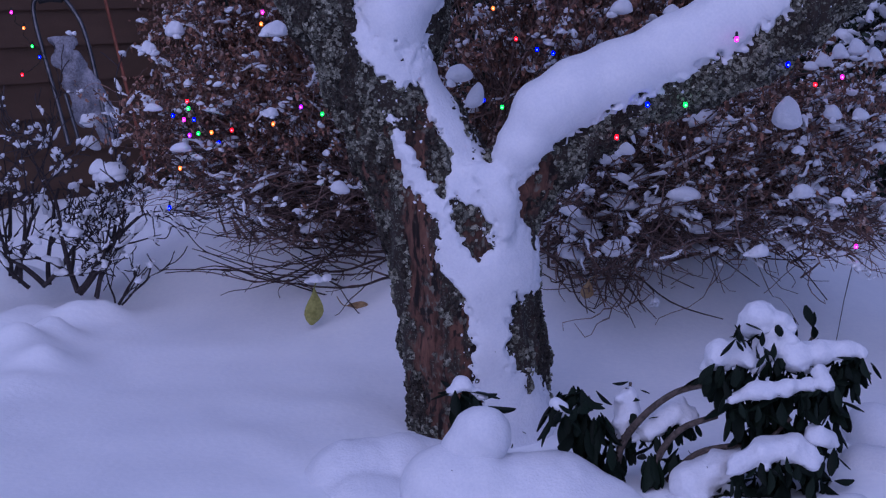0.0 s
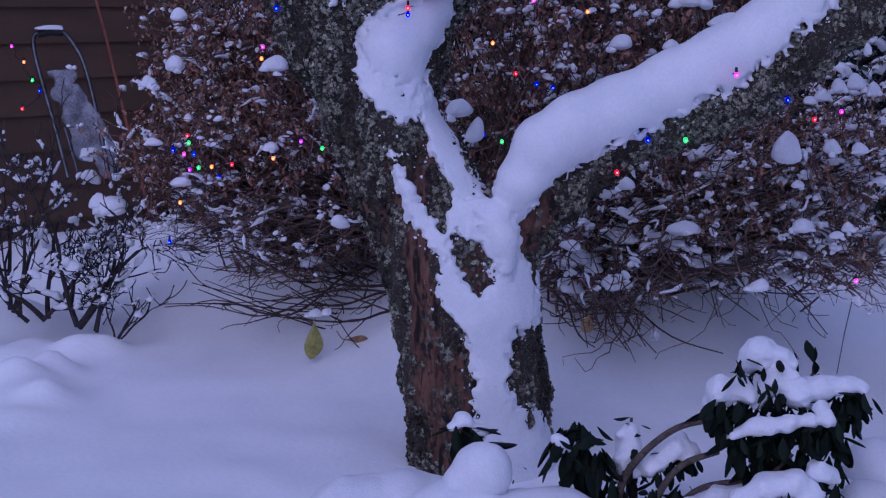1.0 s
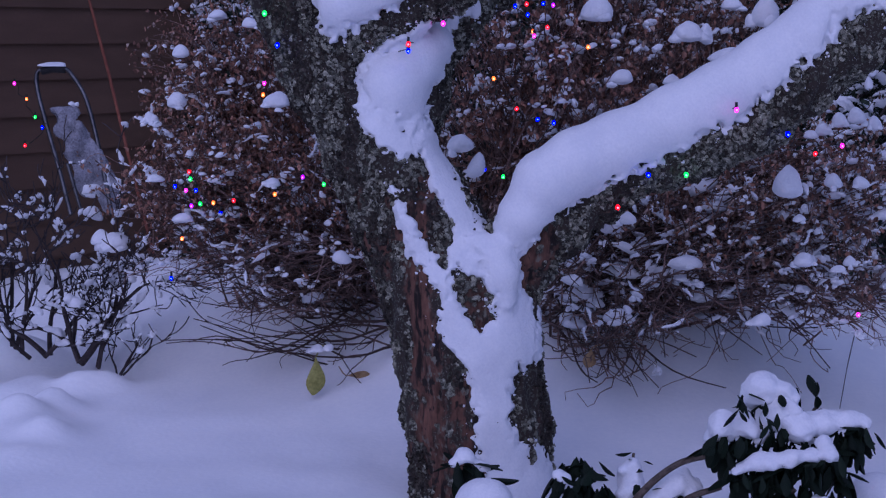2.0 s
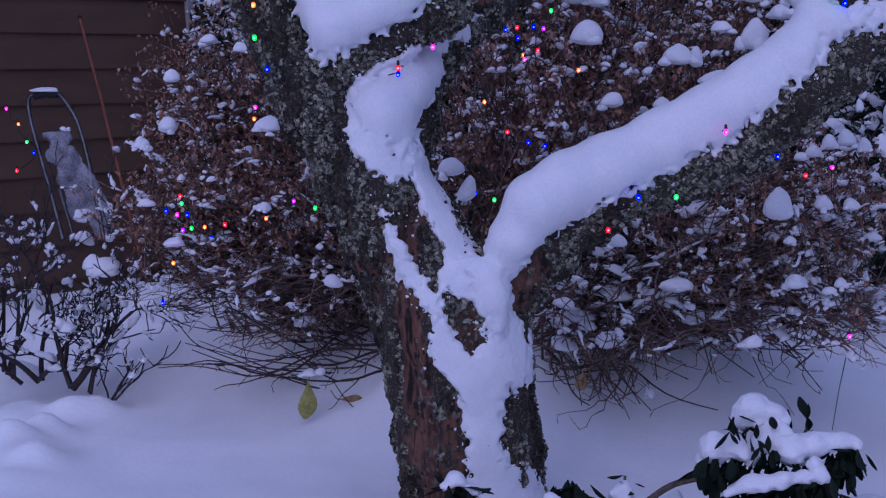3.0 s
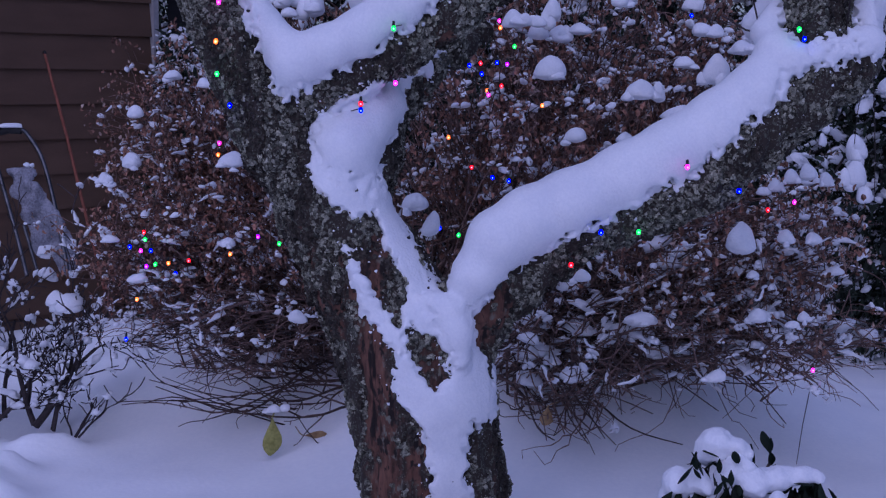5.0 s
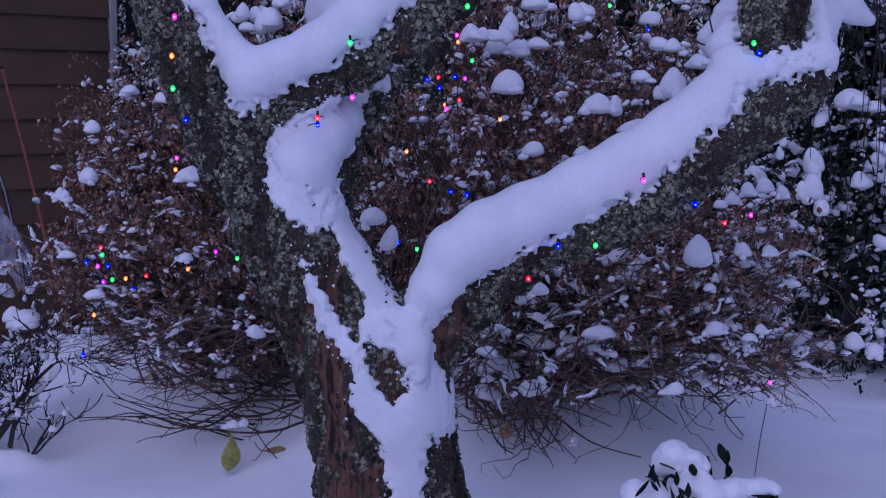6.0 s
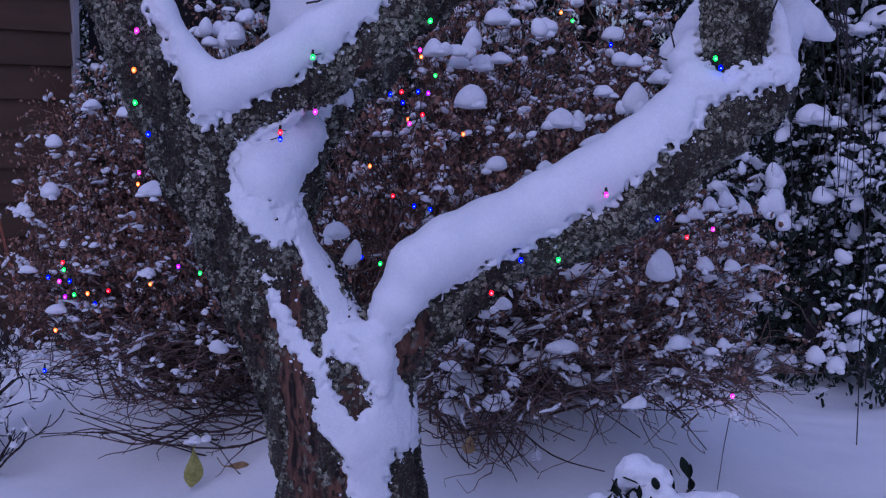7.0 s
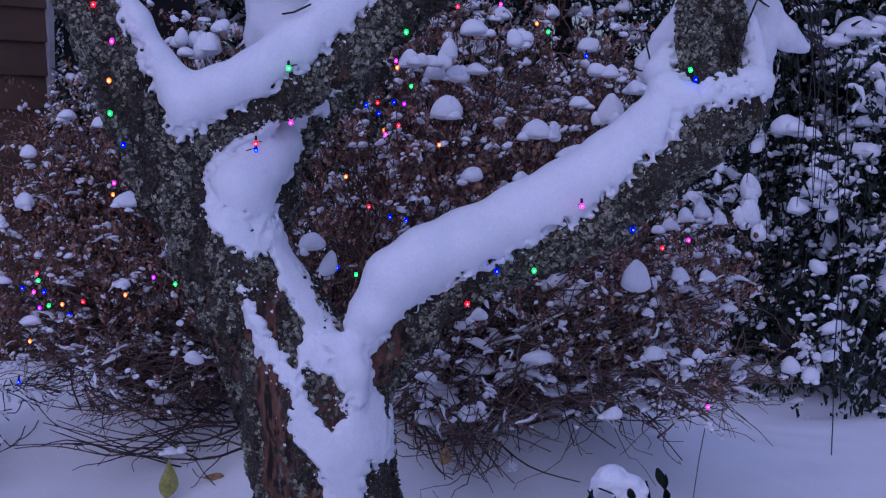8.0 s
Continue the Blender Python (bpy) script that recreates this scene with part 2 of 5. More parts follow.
def smooth_line(rows, steps=6):
    """A rounded line through rows of x, y, z, r."""
    q = np.asarray(rows, float)
    q = np.vstack([2 * q[0] - q[1], q, 2 * q[-1] - q[-2]])
    out = []
    for i in range(1, len(q) - 2):
        t = np.linspace(0, 1, steps, endpoint=i == len(q) - 3)[:, None]
        a, b, c, d = q[i - 1], q[i], q[i + 1], q[i + 2]
        out.append(0.5 * (2 * b + (c - a) * t + (2 * a - 5 * b + 4 * c - d) * t ** 2 + (3 * b - a - 3 * c + d) * t ** 3))
    return np.vstack(out)


def ico(sub):
    bm = bmesh.new()
    bmesh.ops.create_icosphere(bm, subdivisions=sub, radius=1)
    v = np.array([x.co[:] for x in bm.verts])
    f = np.array([[x.index for x in q.verts] for q in bm.faces])
    bm.free()
    return v, f


ICO2, ICO3 = ico(2), ico(3)


def lump(size, seed, fine=False, sag=0.35):
    """A snow lump: domed top, flatter, slightly drooping underside."""
    v, f = ICO3 if fine else ICO2
    p = v.copy()
    p[:, 2] = np.where(p[:, 2] < 0, p[:, 2] * sag, p[:, 2])
    k = wobble(v + seed * 3.1, 0.9) * (0.26 if fine else 0.34) + wobble(v + seed * 1.7, 0.4) * (0.10 if fine else 0.14)
    return p * (1 + k)[:, None] * np.array(size), f


def dome(rx, rz, seed):
    """A settled cap of snow: a soft, slightly pointed dome with a nearly flat, bulging foot."""
    rz = max(rz, 0.75 * rx)
    v, f = ICO3
    p = v.copy()
    up = np.clip(p[:, 2], 0, 1)
    p[:, :2] *= (1.0 - 0.16 * up ** 1.5)[:, None]
    p[:, 2] = np.where(p[:, 2] < 0, p[:, 2] * 0.38, p[:, 2] * 1.02)
    k = wobble(v + seed * 3.1, 1.1) * 0.18 + wobble(v + seed * 1.7, 0.45) * 0.06
    lean = rng.normal(0, 0.16, 2)
    p[:, :2] += up[:, None] * lean
    return p * (1 + k)[:, None] * np.array([rx, rx * 0.9, rz]), f


def snow_along(lines, count, fat, low=2, flattest=0.8, floor=0.0):
    """Rounded ridges of snow lying on the upper side of branches."""
    out = []
    for k in range(count):
        line = np.asarray(lines[rng.integers(len(lines))])
        n = len(line)
        i = rng.integers(low, n - 2)
        j = min(n, i + rng.integers(2, 4))
        seg = smooth_line(line[i:j], 4) if j - i > 2 else np.array([line[i] + (line[j - 1] - line[i]) * t for t in np.linspace(0, 1, 6)])
        d = seg[-1, :3] - seg[0, :3]
        if abs(d[2]) > flattest * np.linalg.norm(d) or seg[:, 2].min() < floor:
            continue
        t = np.linspace(0, 1, len(seg))
        r = min(fat, 3.0 * seg[:, 3].mean() + 0.004) * rng.uniform(0.5, 1.0) * np.sin(np.pi * np.clip(t, 0.03, 0.97)) ** 0.55 * (1 + 0.25 * np.sin(9 * t + k))
        seg = seg.copy()
        seg[:, 2] += r * 0.62 + seg[:, 3] * 0.4
        seg[:, 3] = r
        out.append(seg)
    v, f = tubes(out, 8)
    return v + np.stack([wobble(v, 0.02), wobble(v + 3, 0.02), wobble(v + 7, 0.02)], 1) * fat * 0.16, f


def joined(pieces):
    vs, fs, base = [], [], 0
    for v, f in pieces:
        vs.append(v)
        fs.append(np.asarray(f) + base)
        base += len(v)
    return np.concatenate(vs), np.concatenate(fs)


def turned(v, rx, ry, rz):
    m = np.array(Euler((rx, ry, rz)).to_matrix())
    return v @ m.T


# ---- ground ----
MOUNDS = [
    ((-1.857, 6.900, -0.004), 0.13, 0.12), ((-1.459, 8.400, 0.057), 0.7, 0.22), ((1.133, 4.600, 0.082), 0.45, 0.08), ((-0.996, 5.900, -0.009), 0.35, 0.02),
    ((-1.460, 5.600, -0.013), 0.13, 0.05), ((-1.611, 5.800, 0.009), 0.13, 0.05), ((-1.469, 6.300, 0.006), 0.07, 0.08), ((-1.358, 6.350, 0.008), 0.06, 0.06),
    ((-1.486, 6.000, 0.007), 0.07, 0.08), ((-1.551, 5.800, -0.011), 0.08, 0.06), ((-1.460, 5.300, -0.006), 0.12, 0.04), ((-1.396, 5.500, -0.008), 0.07, 0.06), ((-1.697, 6.200, 0.004), 0.13, 0.05), ((-1.660, 6.400, 0.006), 0.10, 0.05),
    ((-0.85, 7.15, 0), 0.42, 0.30), ((-0.35, 7.05, 0), 0.45, 0.36), ((0.15, 6.75, 0), 0.55, 0.30), ((0.65, 6.65, 0), 0.55, 0.30), ((1.15, 6.9, 0), 0.50, 0.20),
]


def ground_height(x, y):
    z = 0.03 * wobble(np.stack([x, y, 0 * x], -1), 1.1) + 0.008 * wobble(np.stack([x, y, 0 * x + 5], -1), 0.22)
    for (mx, my, _), r, hgt in MOUNDS:
        z = z + hgt * np.exp(-((x - mx) ** 2 + (y - my) ** 2) / (2 * r * r) * 1.4)
    z = z + 0.006 * wobble(np.stack([x, y * 0.5, 0 * x + 9], -1), 0.09) * (np.abs(y - 5.5) < 3)
    return z


gx = np.concatenate([[-2000, -300, -60, -20, -9], np.arange(-5, 5.001, 0.035), [9, 20, 60, 300, 2000]])
gy = np.concatenate([[-2000, -200, -30, -6, 0, 2], np.arange(3.0, 12.0, 0.035), [14, 20, 40, 120, 600, 3000]])
GX, GY = np.meshgrid(gx, gy, indexing="ij")
gv = np.stack([GX, GY, ground_height(GX, GY)], -1).reshape(-1, 3)
gi = np.arange(len(gx) * len(gy)).reshape(len(gx), len(gy))
gf = np.stack([gi[:-1, :-1], gi[1:, :-1], gi[1:, 1:], gi[:-1, 1:]], -1).reshape(-1, 4)
tagged(new("ground", mesh_of("ground", gv, gf, SNOW_GROUND)), "smooth fresh snow lying over the garden ground", "snow ground", kind="structure")


def on_ground(x, y):
    return float(ground_height(np.array([x]), np.array([y]))[0])


# ---- the snow-covered apple tree ----

def chain(rows):
    return [(*p, r) for p, r in rows]


trunk_bark = chain([((0.116, 4.850, -0.177), 0.226), ((0.098, 4.880, -0.043), 0.198), ((0.074, 4.900, 0.111), 0.198), ((0.060, 4.900, 0.270), 0.208), ((0.038, 4.900, 0.479), 0.208), ((-0.017, 4.900, 0.651), 0.198), ((-0.119, 4.900, 0.837), 0.167),
                    ((-0.243, 4.900, 1.061), 0.142), ((-0.381, 4.880, 1.246), 0.092), ((-0.474, 4.880, 1.428), 0.080), ((-0.542, 4.860, 1.607), 0.084), ((-0.643, 4.840, 1.842), 0.080), ((-0.714, 4.800, 1.981), 0.080), ((-0.789, 4.800, 2.185), 0.080)])
stub_bark = chain([((-0.209, 4.980, 1.038), 0.134), ((-0.158, 5.020, 1.224), 0.121), ((-0.097, 5.060, 1.343), 0.087), ((0.005, 5.120, 1.446), 0.057), ((0.119, 5.200, 1.525), 0.040), ((0.229, 5.300, 1.590), 0.030)])
upper_bark = chain([((-0.399, 4.900, 1.307), 0.100), ((-0.297, 4.860, 1.388), 0.070), ((-0.165, 4.840, 1.453), 0.056), ((-0.033, 4.820, 1.531), 0.054), ((0.114, 4.800, 1.634), 0.060), ((0.260, 4.780, 1.744), 0.068), ((0.405, 4.760, 1.857), 0.074), ((0.582, 4.750, 2.001), 0.067)])
right_bark = chain([((0.093, 4.900, 0.616), 0.134), ((0.177, 4.880, 0.753), 0.111), ((0.286, 4.860, 0.856), 0.094), ((0.410, 4.840, 0.957), 0.084), ((0.558, 4.820, 1.033), 0.080), ((0.706, 4.800, 1.083), 0.080), ((0.856, 4.800, 1.149), 0.080),
                    ((0.990, 4.800, 1.264), 0.084), ((1.123, 4.800, 1.380), 0.084), ((1.257, 4.800, 1.463), 0.067), ((1.358, 4.800, 1.507), 0.040)])
upright_bark = chain([((1.136, 4.820, 1.388), 0.080), ((1.181, 4.840, 1.555), 0.080), ((1.198, 4.860, 1.722), 0.084), ((1.203, 4.860, 1.888), 0.087), ((1.210, 4.860, 2.151), 0.084)])
BARK_CHAINS = [trunk_bark, stub_bark, upper_bark, right_bark, upright_bark]
tree = thing("apple_tree", "old apple tree with lichen-covered bark and snow on its limbs", "tree", (0.102, 4.900, -0.067))
HB_ = 0.0063
TLO, THI = np.array([-1.55, 4.55, -0.2]), np.array([1.35, 5.45, 2.15])
bark_field, taxes = blend_field(BARK_CHAINS, TLO, THI, HB_, 0.05)
near_i = np.argwhere(np.abs(bark_field) < 0.05)
near_p = near_i * HB_ + TLO


def crusty(p):
    """1 where the bark is a rough, lichen-grown crust, 0 on the smoother red-brown strips."""
    k = wobble(p * np.array([1, 1, 0.16]) + 1.7, 0.075) + 0.6 * wobble(p * np.array([1, 1, 0.4]), 0.03) + 0.35 * wobble(p, 0.012) + np.clip((p[:, 2] - 0.85) / 0.25, 0, 1) * 0.7 + np.clip((p[:, 0] - 0.12) / 0.1, 0, 1) * 0.5
    return np.clip(k / 0.4 + 0.6, 0, 1)


# long furrows running up the stem, broken plates and knobs
furrow = (0.35 + 0.65 * crusty(near_p)) * (np.abs(wobble(near_p * np.array([1, 1, 0.25]), 0.045)) * -0.022 + wobble(near_p * np.array([1, 1, 0.5]), 0.024) * 0.009 + wobble(near_p, 0.013) * 0.004) + wobble(near_p, 0.09) * 0.008
bark_rough = bark_field.copy()
bark_rough[tuple(near_i.T)] += furrow + 0.004
bv, bf = surface(bark_rough, TLO, HB_)
bv = bv - np.array(tree.location)
trunk_mesh = mesh_of("trunk", bv, bf, BARK)
trunk_mesh.attributes.new("crusty", "FLOAT", "POINT").data.foreach_set("value", crusty(bv + np.array(tree.location)).astype(np.float32))
part("trunk", trunk_mesh, tree, "rough brown bark with furrows")

trunk_snow = [
    chain([((0.103, 4.760, 0.733), 0.077), ((0.123, 4.730, 0.647), 0.077), ((0.139, 4.710, 0.551), 0.111), ((0.107, 4.710, 0.485), 0.090), ((0.107, 4.710, 0.368), 0.060), ((0.127, 4.700, 0.254), 0.074), ((0.176, 4.720, 0.142), 0.090), ((0.211, 4.720, 0.022), 0.097), ((0.215, 4.700, -0.076), 0.107)]),
    chain([((0.037, 4.750, 0.751), 0.067), ((-0.017, 4.730, 0.672), 0.044), ((0.009, 4.710, 0.551), 0.064), ((0.094, 4.710, 0.501), 0.077)]),
]
edge_snow = [
    chain([((0.157, 4.770, 0.724), 0.030), ((0.176, 4.750, 0.594), 0.040), ((0.202, 4.750, 0.477), 0.047)]),
    chain([((0.042, 4.760, 0.767), 0.070), ((-0.004, 4.780, 0.905), 0.042), ((-0.057, 4.800, 1.018), 0.044), ((-0.119, 4.810, 1.100), 0.057)]),
    chain([((-0.045, 4.750, 0.694), 0.037), ((-0.119, 4.755, 0.792), 0.030), ((-0.158, 4.770, 0.889), 0.020), ((-0.185, 4.785, 0.954), 0.013)]),
]
stub_snow = [
    chain([((-0.228, 4.860, 1.197), 0.067), ((-0.194, 4.840, 1.140), 0.077), ((-0.136, 4.830, 1.099), 0.064)]),
    chain([((-0.221, 4.900, 1.270), 0.067), ((-0.155, 4.930, 1.311), 0.084), ((-0.085, 4.970, 1.361), 0.064)]),
    chain([((-0.195, 4.870, 1.196), 0.094), ((-0.154, 4.900, 1.262), 0.084)]),
    chain([((-0.195, 4.860, 1.212), 0.098), ((-0.150, 4.850, 1.100), 0.068)]),
    chain([((-0.208, 4.840, 1.165), 0.080), ((-0.190, 4.850, 1.245), 0.094), ((-0.135, 4.900, 1.315), 0.086), ((-0.085, 4.940, 1.365), 0.066)]),
    chain([((-0.055, 5.020, 1.415), 0.030), ((0.031, 5.080, 1.471), 0.023), ((0.101, 5.160, 1.519), 0.017)]),
]
limb_snow = [
    chain([((0.110, 4.740, 0.761), 0.057), ((0.130, 4.730, 0.713), 0.047), ((0.140, 4.730, 0.630), 0.037)]),
    chain([((0.065, 4.755, 0.784), 0.050), ((0.053, 4.750, 0.743), 0.044)]),
    chain([((0.140, 4.770, 0.777), 0.044), ((0.192, 4.760, 0.874), 0.067), ((0.257, 4.760, 0.974), 0.090), ((0.347, 4.760, 1.031), 0.094), ((0.469, 4.760, 1.083), 0.094), ((0.615, 4.760, 1.153), 0.094), ((0.761, 4.770, 1.226), 0.094), ((0.892, 4.780, 1.310), 0.094), ((1.004, 4.780, 1.404), 0.087), ((1.067, 4.780, 1.484), 0.074)]),
]
end_snow = [
    chain([((1.055, 4.800, 1.520), 0.060), ((1.100, 4.740, 1.486), 0.044), ((1.208, 4.740, 1.506), 0.044), ((1.313, 4.760, 1.536), 0.054)]),
    chain([((1.083, 4.900, 1.640), 0.033), ((1.050, 4.860, 1.572), 0.057)]),
    chain([((1.322, 4.900, 1.725), 0.027), ((1.339, 4.860, 1.606), 0.040), ((1.321, 4.820, 1.538), 0.047)]),
]
fork_snow = [
    chain([((-0.538, 4.820, 1.809), 0.033), ((-0.483, 4.820, 1.713), 0.042), ((-0.420, 4.820, 1.601), 0.044), ((-0.332, 4.800, 1.487), 0.070), ((-0.242, 4.790, 1.519), 0.070), ((-0.145, 4.780, 1.563), 0.070), ((-0.032, 4.770, 1.644), 0.070), ((0.082, 4.770, 1.734), 0.070), ((0.195, 4.770, 1.838), 0.070), ((0.356, 4.750, 1.967), 0.067)]),
    chain([((-0.360, 4.800, 1.415), 0.033), ((-0.324, 4.800, 1.471), 0.067)]),
]
HOLES = [chain([((-0.129, 4.700, 1.027), 0.020), ((-0.091, 4.700, 0.929), 0.032), ((-0.049, 4.700, 0.812), 0.037)]), chain([((0.019, 4.700, 0.701), 0.030), ((0.045, 4.700, 0.652), 0.044), ((0.074, 4.700, 0.594), 0.033)]), chain([((0.185, 4.700, 0.404), 0.027), ((0.212, 4.700, 0.254), 0.047)]), chain([((0.260, 4.700, 0.404), 0.023), ((0.271, 4.700, 0.304), 0.023)])]


def flat_distance(p, chains):
    """Distance in the upright plane to tapering streaks."""
    d = np.full(len(p), 9.0)
    q = p[:, [0, 2]]
    for rows in chains:
        for a, b in zip(rows[:-1], rows[1:]):
            a, b = np.array(a), np.array(b)
            o, e = a[[0, 2]], b[[0, 2]] - a[[0, 2]]
            t = np.clip((q - o) @ e / max(e @ e, 1e-9), 0, 1)
            d = np.minimum(d, np.linalg.norm(q - o - t[:, None] * e, axis=1) - (a[3] + t * (b[3] - a[3])))
    return d


# snow blown on to the stem: a thin crust that follows the bark, with ragged rims
skin_i = np.argwhere((bark_rough > -0.03) & (bark_rough < 0.05))
skin_p = skin_i * HB_ + TLO
keep = skin_p[:, 1] < 4.9
skin_i, skin_p = skin_i[keep], skin_p[keep]
rim = flat_distance(skin_p, trunk_snow + edge_snow + stub_snow[:5])
rim = np.maximum(rim, -flat_distance(skin_p, HOLES))
rim = rim - 0.002 + 0.009 * wobble(skin_p, 0.055) + 0.013 * wobble(skin_p, 0.028) + 0.017 * wobble(skin_p, 0.0135)
depth = 0.015 * np.clip(-rim / 0.014, 0.3, 1) + 0.0022 * wobble(skin_p, 0.06) + 0.0009 * wobble(skin_p, 0.025)
under = 0.94 * bark_field[tuple(skin_i.T)] + 0.06 * bark_rough[tuple(skin_i.T)]
crust = np.maximum(under - depth, rim)
snow_field, _ = blend_field(stub_snow[1:] + limb_snow + end_snow + fork_snow, TLO, THI, HB_, 0.03)
mix_i = np.argwhere((np.abs(snow_field) < 0.045) & (np.abs(bark_rough) < 0.05))
mix_p = mix_i * HB_ + TLO
near_bark = np.clip(1.15 - np.abs(bark_rough[tuple(mix_i.T)]) / 0.035, 0, 1)
snow_field[tuple(mix_i.T)] += near_bark * (0.008 * wobble(mix_p, 0.05) + 0.020 * wobble(mix_p + 2, 0.024) + 0.030 * wobble(mix_p + 5, 0.0135) + 0.003)
was = snow_field[tuple(skin_i.T)]
w = np.clip(0.5 + 0.5 * (was - crust) / 0.02, 0, 1)
snow_field[tuple(skin_i.T)] = was * (1 - w) + crust * w - 0.02 * w * (1 - w)
sv, sf = surface(snow_field, TLO, HB_)
sn = normals_of(sv, sf)
low_snow = np.clip((0.98 - sv[:, 2]) / 0.1, 0, 1)
sv = sv + sn * (0.004 * wobble(sv, 0.12) + 0.0012 * wobble(sv, 0.028) + low_snow * (0.0012 * wobble(sv, 0.016) + 0.001 * wobble(sv, 0.04)))[:, None]
part("snow_cover", mesh_of("snow_cover", sv - np.array(tree.location), sf, SNOW), tree, "thick soft white snow lying on limbs and trunk")

# snowy limb behind the upper fork
back = chain([((-0.043, 5.500, 1.611), 0.113), ((-0.079, 5.500, 1.722), 0.117), ((-0.078, 5.500, 1.832), 0.113), ((-0.040, 5.500, 1.998), 0.109)])
kv, kf = blob([back], 0.012, 0.03, rough=[(0.01, 0.06)])
part("snowy_back_limb", mesh_of("snowy_back_limb", kv - np.array(tree.location), kf, SNOW), tree, "limb wholly wrapped in snow")

bough = [chain([((1.400, 5.250, 1.873), 0.039), ((1.446, 5.200, 1.772), 0.053), ((1.529, 5.200, 1.700), 0.043), ((1.585, 5.200, 1.665), 0.014)]), chain([((1.446, 5.200, 1.772), 0.043), ((1.434, 5.150, 1.671), 0.039), ((1.386, 5.000, 1.543), 0.032)]), chain([((1.195, 5.300, 1.805), 0.021), ((1.129, 5.200, 1.655), 0.053), ((1.064, 5.100, 1.598), 0.043)])]
kv, kf = blob(bough, 0.010, 0.03, rough=[(0.012, 0.05), (0.004, 0.02)])
part("snowy_side_bough", mesh_of("snowy_side_bough", kv - np.array(tree.location), kf, SNOW), tree, "thin bough buried in snow")

# lichen and bark flakes, standing off the bark
fn = np.cross(bv[bf[:, 2]] - bv[bf[:, 0]], bv[bf[:, 3]] - bv[bf[:, 1]])
fn /= np.maximum(np.linalg.norm(fn, axis=1), 1e-9)[:, None]
centre = bv[bf].mean(1)
world_c = centre + np.array(tree.location)
facing = np.argwhere((fn[:, 1] < 0.35) & (world_c[:, 2] > 0)).ravel()


def flakes(count, low, high, keep, lift=0.0):
    pick = rng.choice(facing, count * 6)
    pick = pick[keep(world_c[pick], fn[pick])][:count]
    vs, fs = [], []
    for k, i in enumerate(pick):
        nrm = fn[i] + rng.normal(0, 0.45, 3)
        nrm /= np.linalg.norm(nrm)
        u = np.cross(nrm, rng.normal(0, 1, 3))
        u /= np.linalg.norm(u)
        w = np.cross(nrm, u)
        s = rng.uniform(low, high)
        c = centre[i] + fn[i] * (lift + 0.2 * s)
        a = np.linspace(0, 2 * np.pi, 6, endpoint=False) + rng.uniform(0, 1)
        rr = s * rng.uniform(0.5, 1.1, 6)
        ring = c + rr[:, None] * (np.cos(a)[:, None] * u + np.sin(a)[:, None] * w) + nrm * rng.uniform(-0.2, 0.5, 6)[:, None] * s
        vs.append(np.vstack([ring, c + nrm * s * 0.55, c - fn[i] * s * 0.5]))
        b = 8 * k
        fs += [(b + j, b + (j + 1) % 6, b + 6) for j in range(6)] + [(b + (j + 1) % 6, b + j, b + 7) for j in range(6)]
    return np.concatenate(vs), fs


def snow_gap(p):
    """Distance from the snow's surface at points on the bark."""
    k = np.clip(np.round((p - TLO) / HB_).astype(int), 0, np.array(snow_field.shape) - 1)
    return snow_field[tuple(k.T)]


def lichen_zone(p, n):
    patch = wobble(p * np.array([1, 1, 0.5]), 0.045) + 0.8 * wobble(p, 0.022)
    return (crusty(p) > 0.45) & (snow_gap(p) > -0.003) & (patch > np.where(p[:, 2] > 0.95, -0.08, 0.15))


lv, lf = flakes(21000, 0.0025, 0.0115, lichen_zone)
part("lichen", mesh_of("lichen", lv, lf, LICHEN, False), tree, "grey-green crusty lichen", "stuff")
lv, lf = flakes(14000, 0.003, 0.010, lambda p, n: (wobble(p * np.array([1, 1, 0.3]) + 3, 0.06) > 0.0) & (crusty(p) > 0.3) & (snow_gap(p) > -0.003))
part("bark_flake", mesh_of("bark_flake", lv, lf, MOSS, False), tree, "dark lifting bark flakes", "stuff")
lv, lf = flakes(5200, 0.0015, 0.0065, lambda p, n: (snow_gap(p) > 0) & (snow_gap(p) < rng.exponential(np.where(p[:, 2] > 0.9, 0.011, 0.005), len(p))) & (wobble(p, 0.025) > -0.1), -0.001)
part("snow_crumb", mesh_of("snow_crumb", lv, lf, SNOW, False), tree, "snow crumbs caught in the bark", "stuff")
lv, lf = flakes(1700, 0.002, 0.0065, lambda p, n: (snow_gap(p) < 0.002) & (snow_gap(p) > -0.006) & (wobble(p, 0.03) > -0.1), 0.005)
part("bark_tuft", mesh_of("bark_tuft", lv, lf, MOSS, False), tree, "bark tufts sticking out of the snow's rim", "stuff")
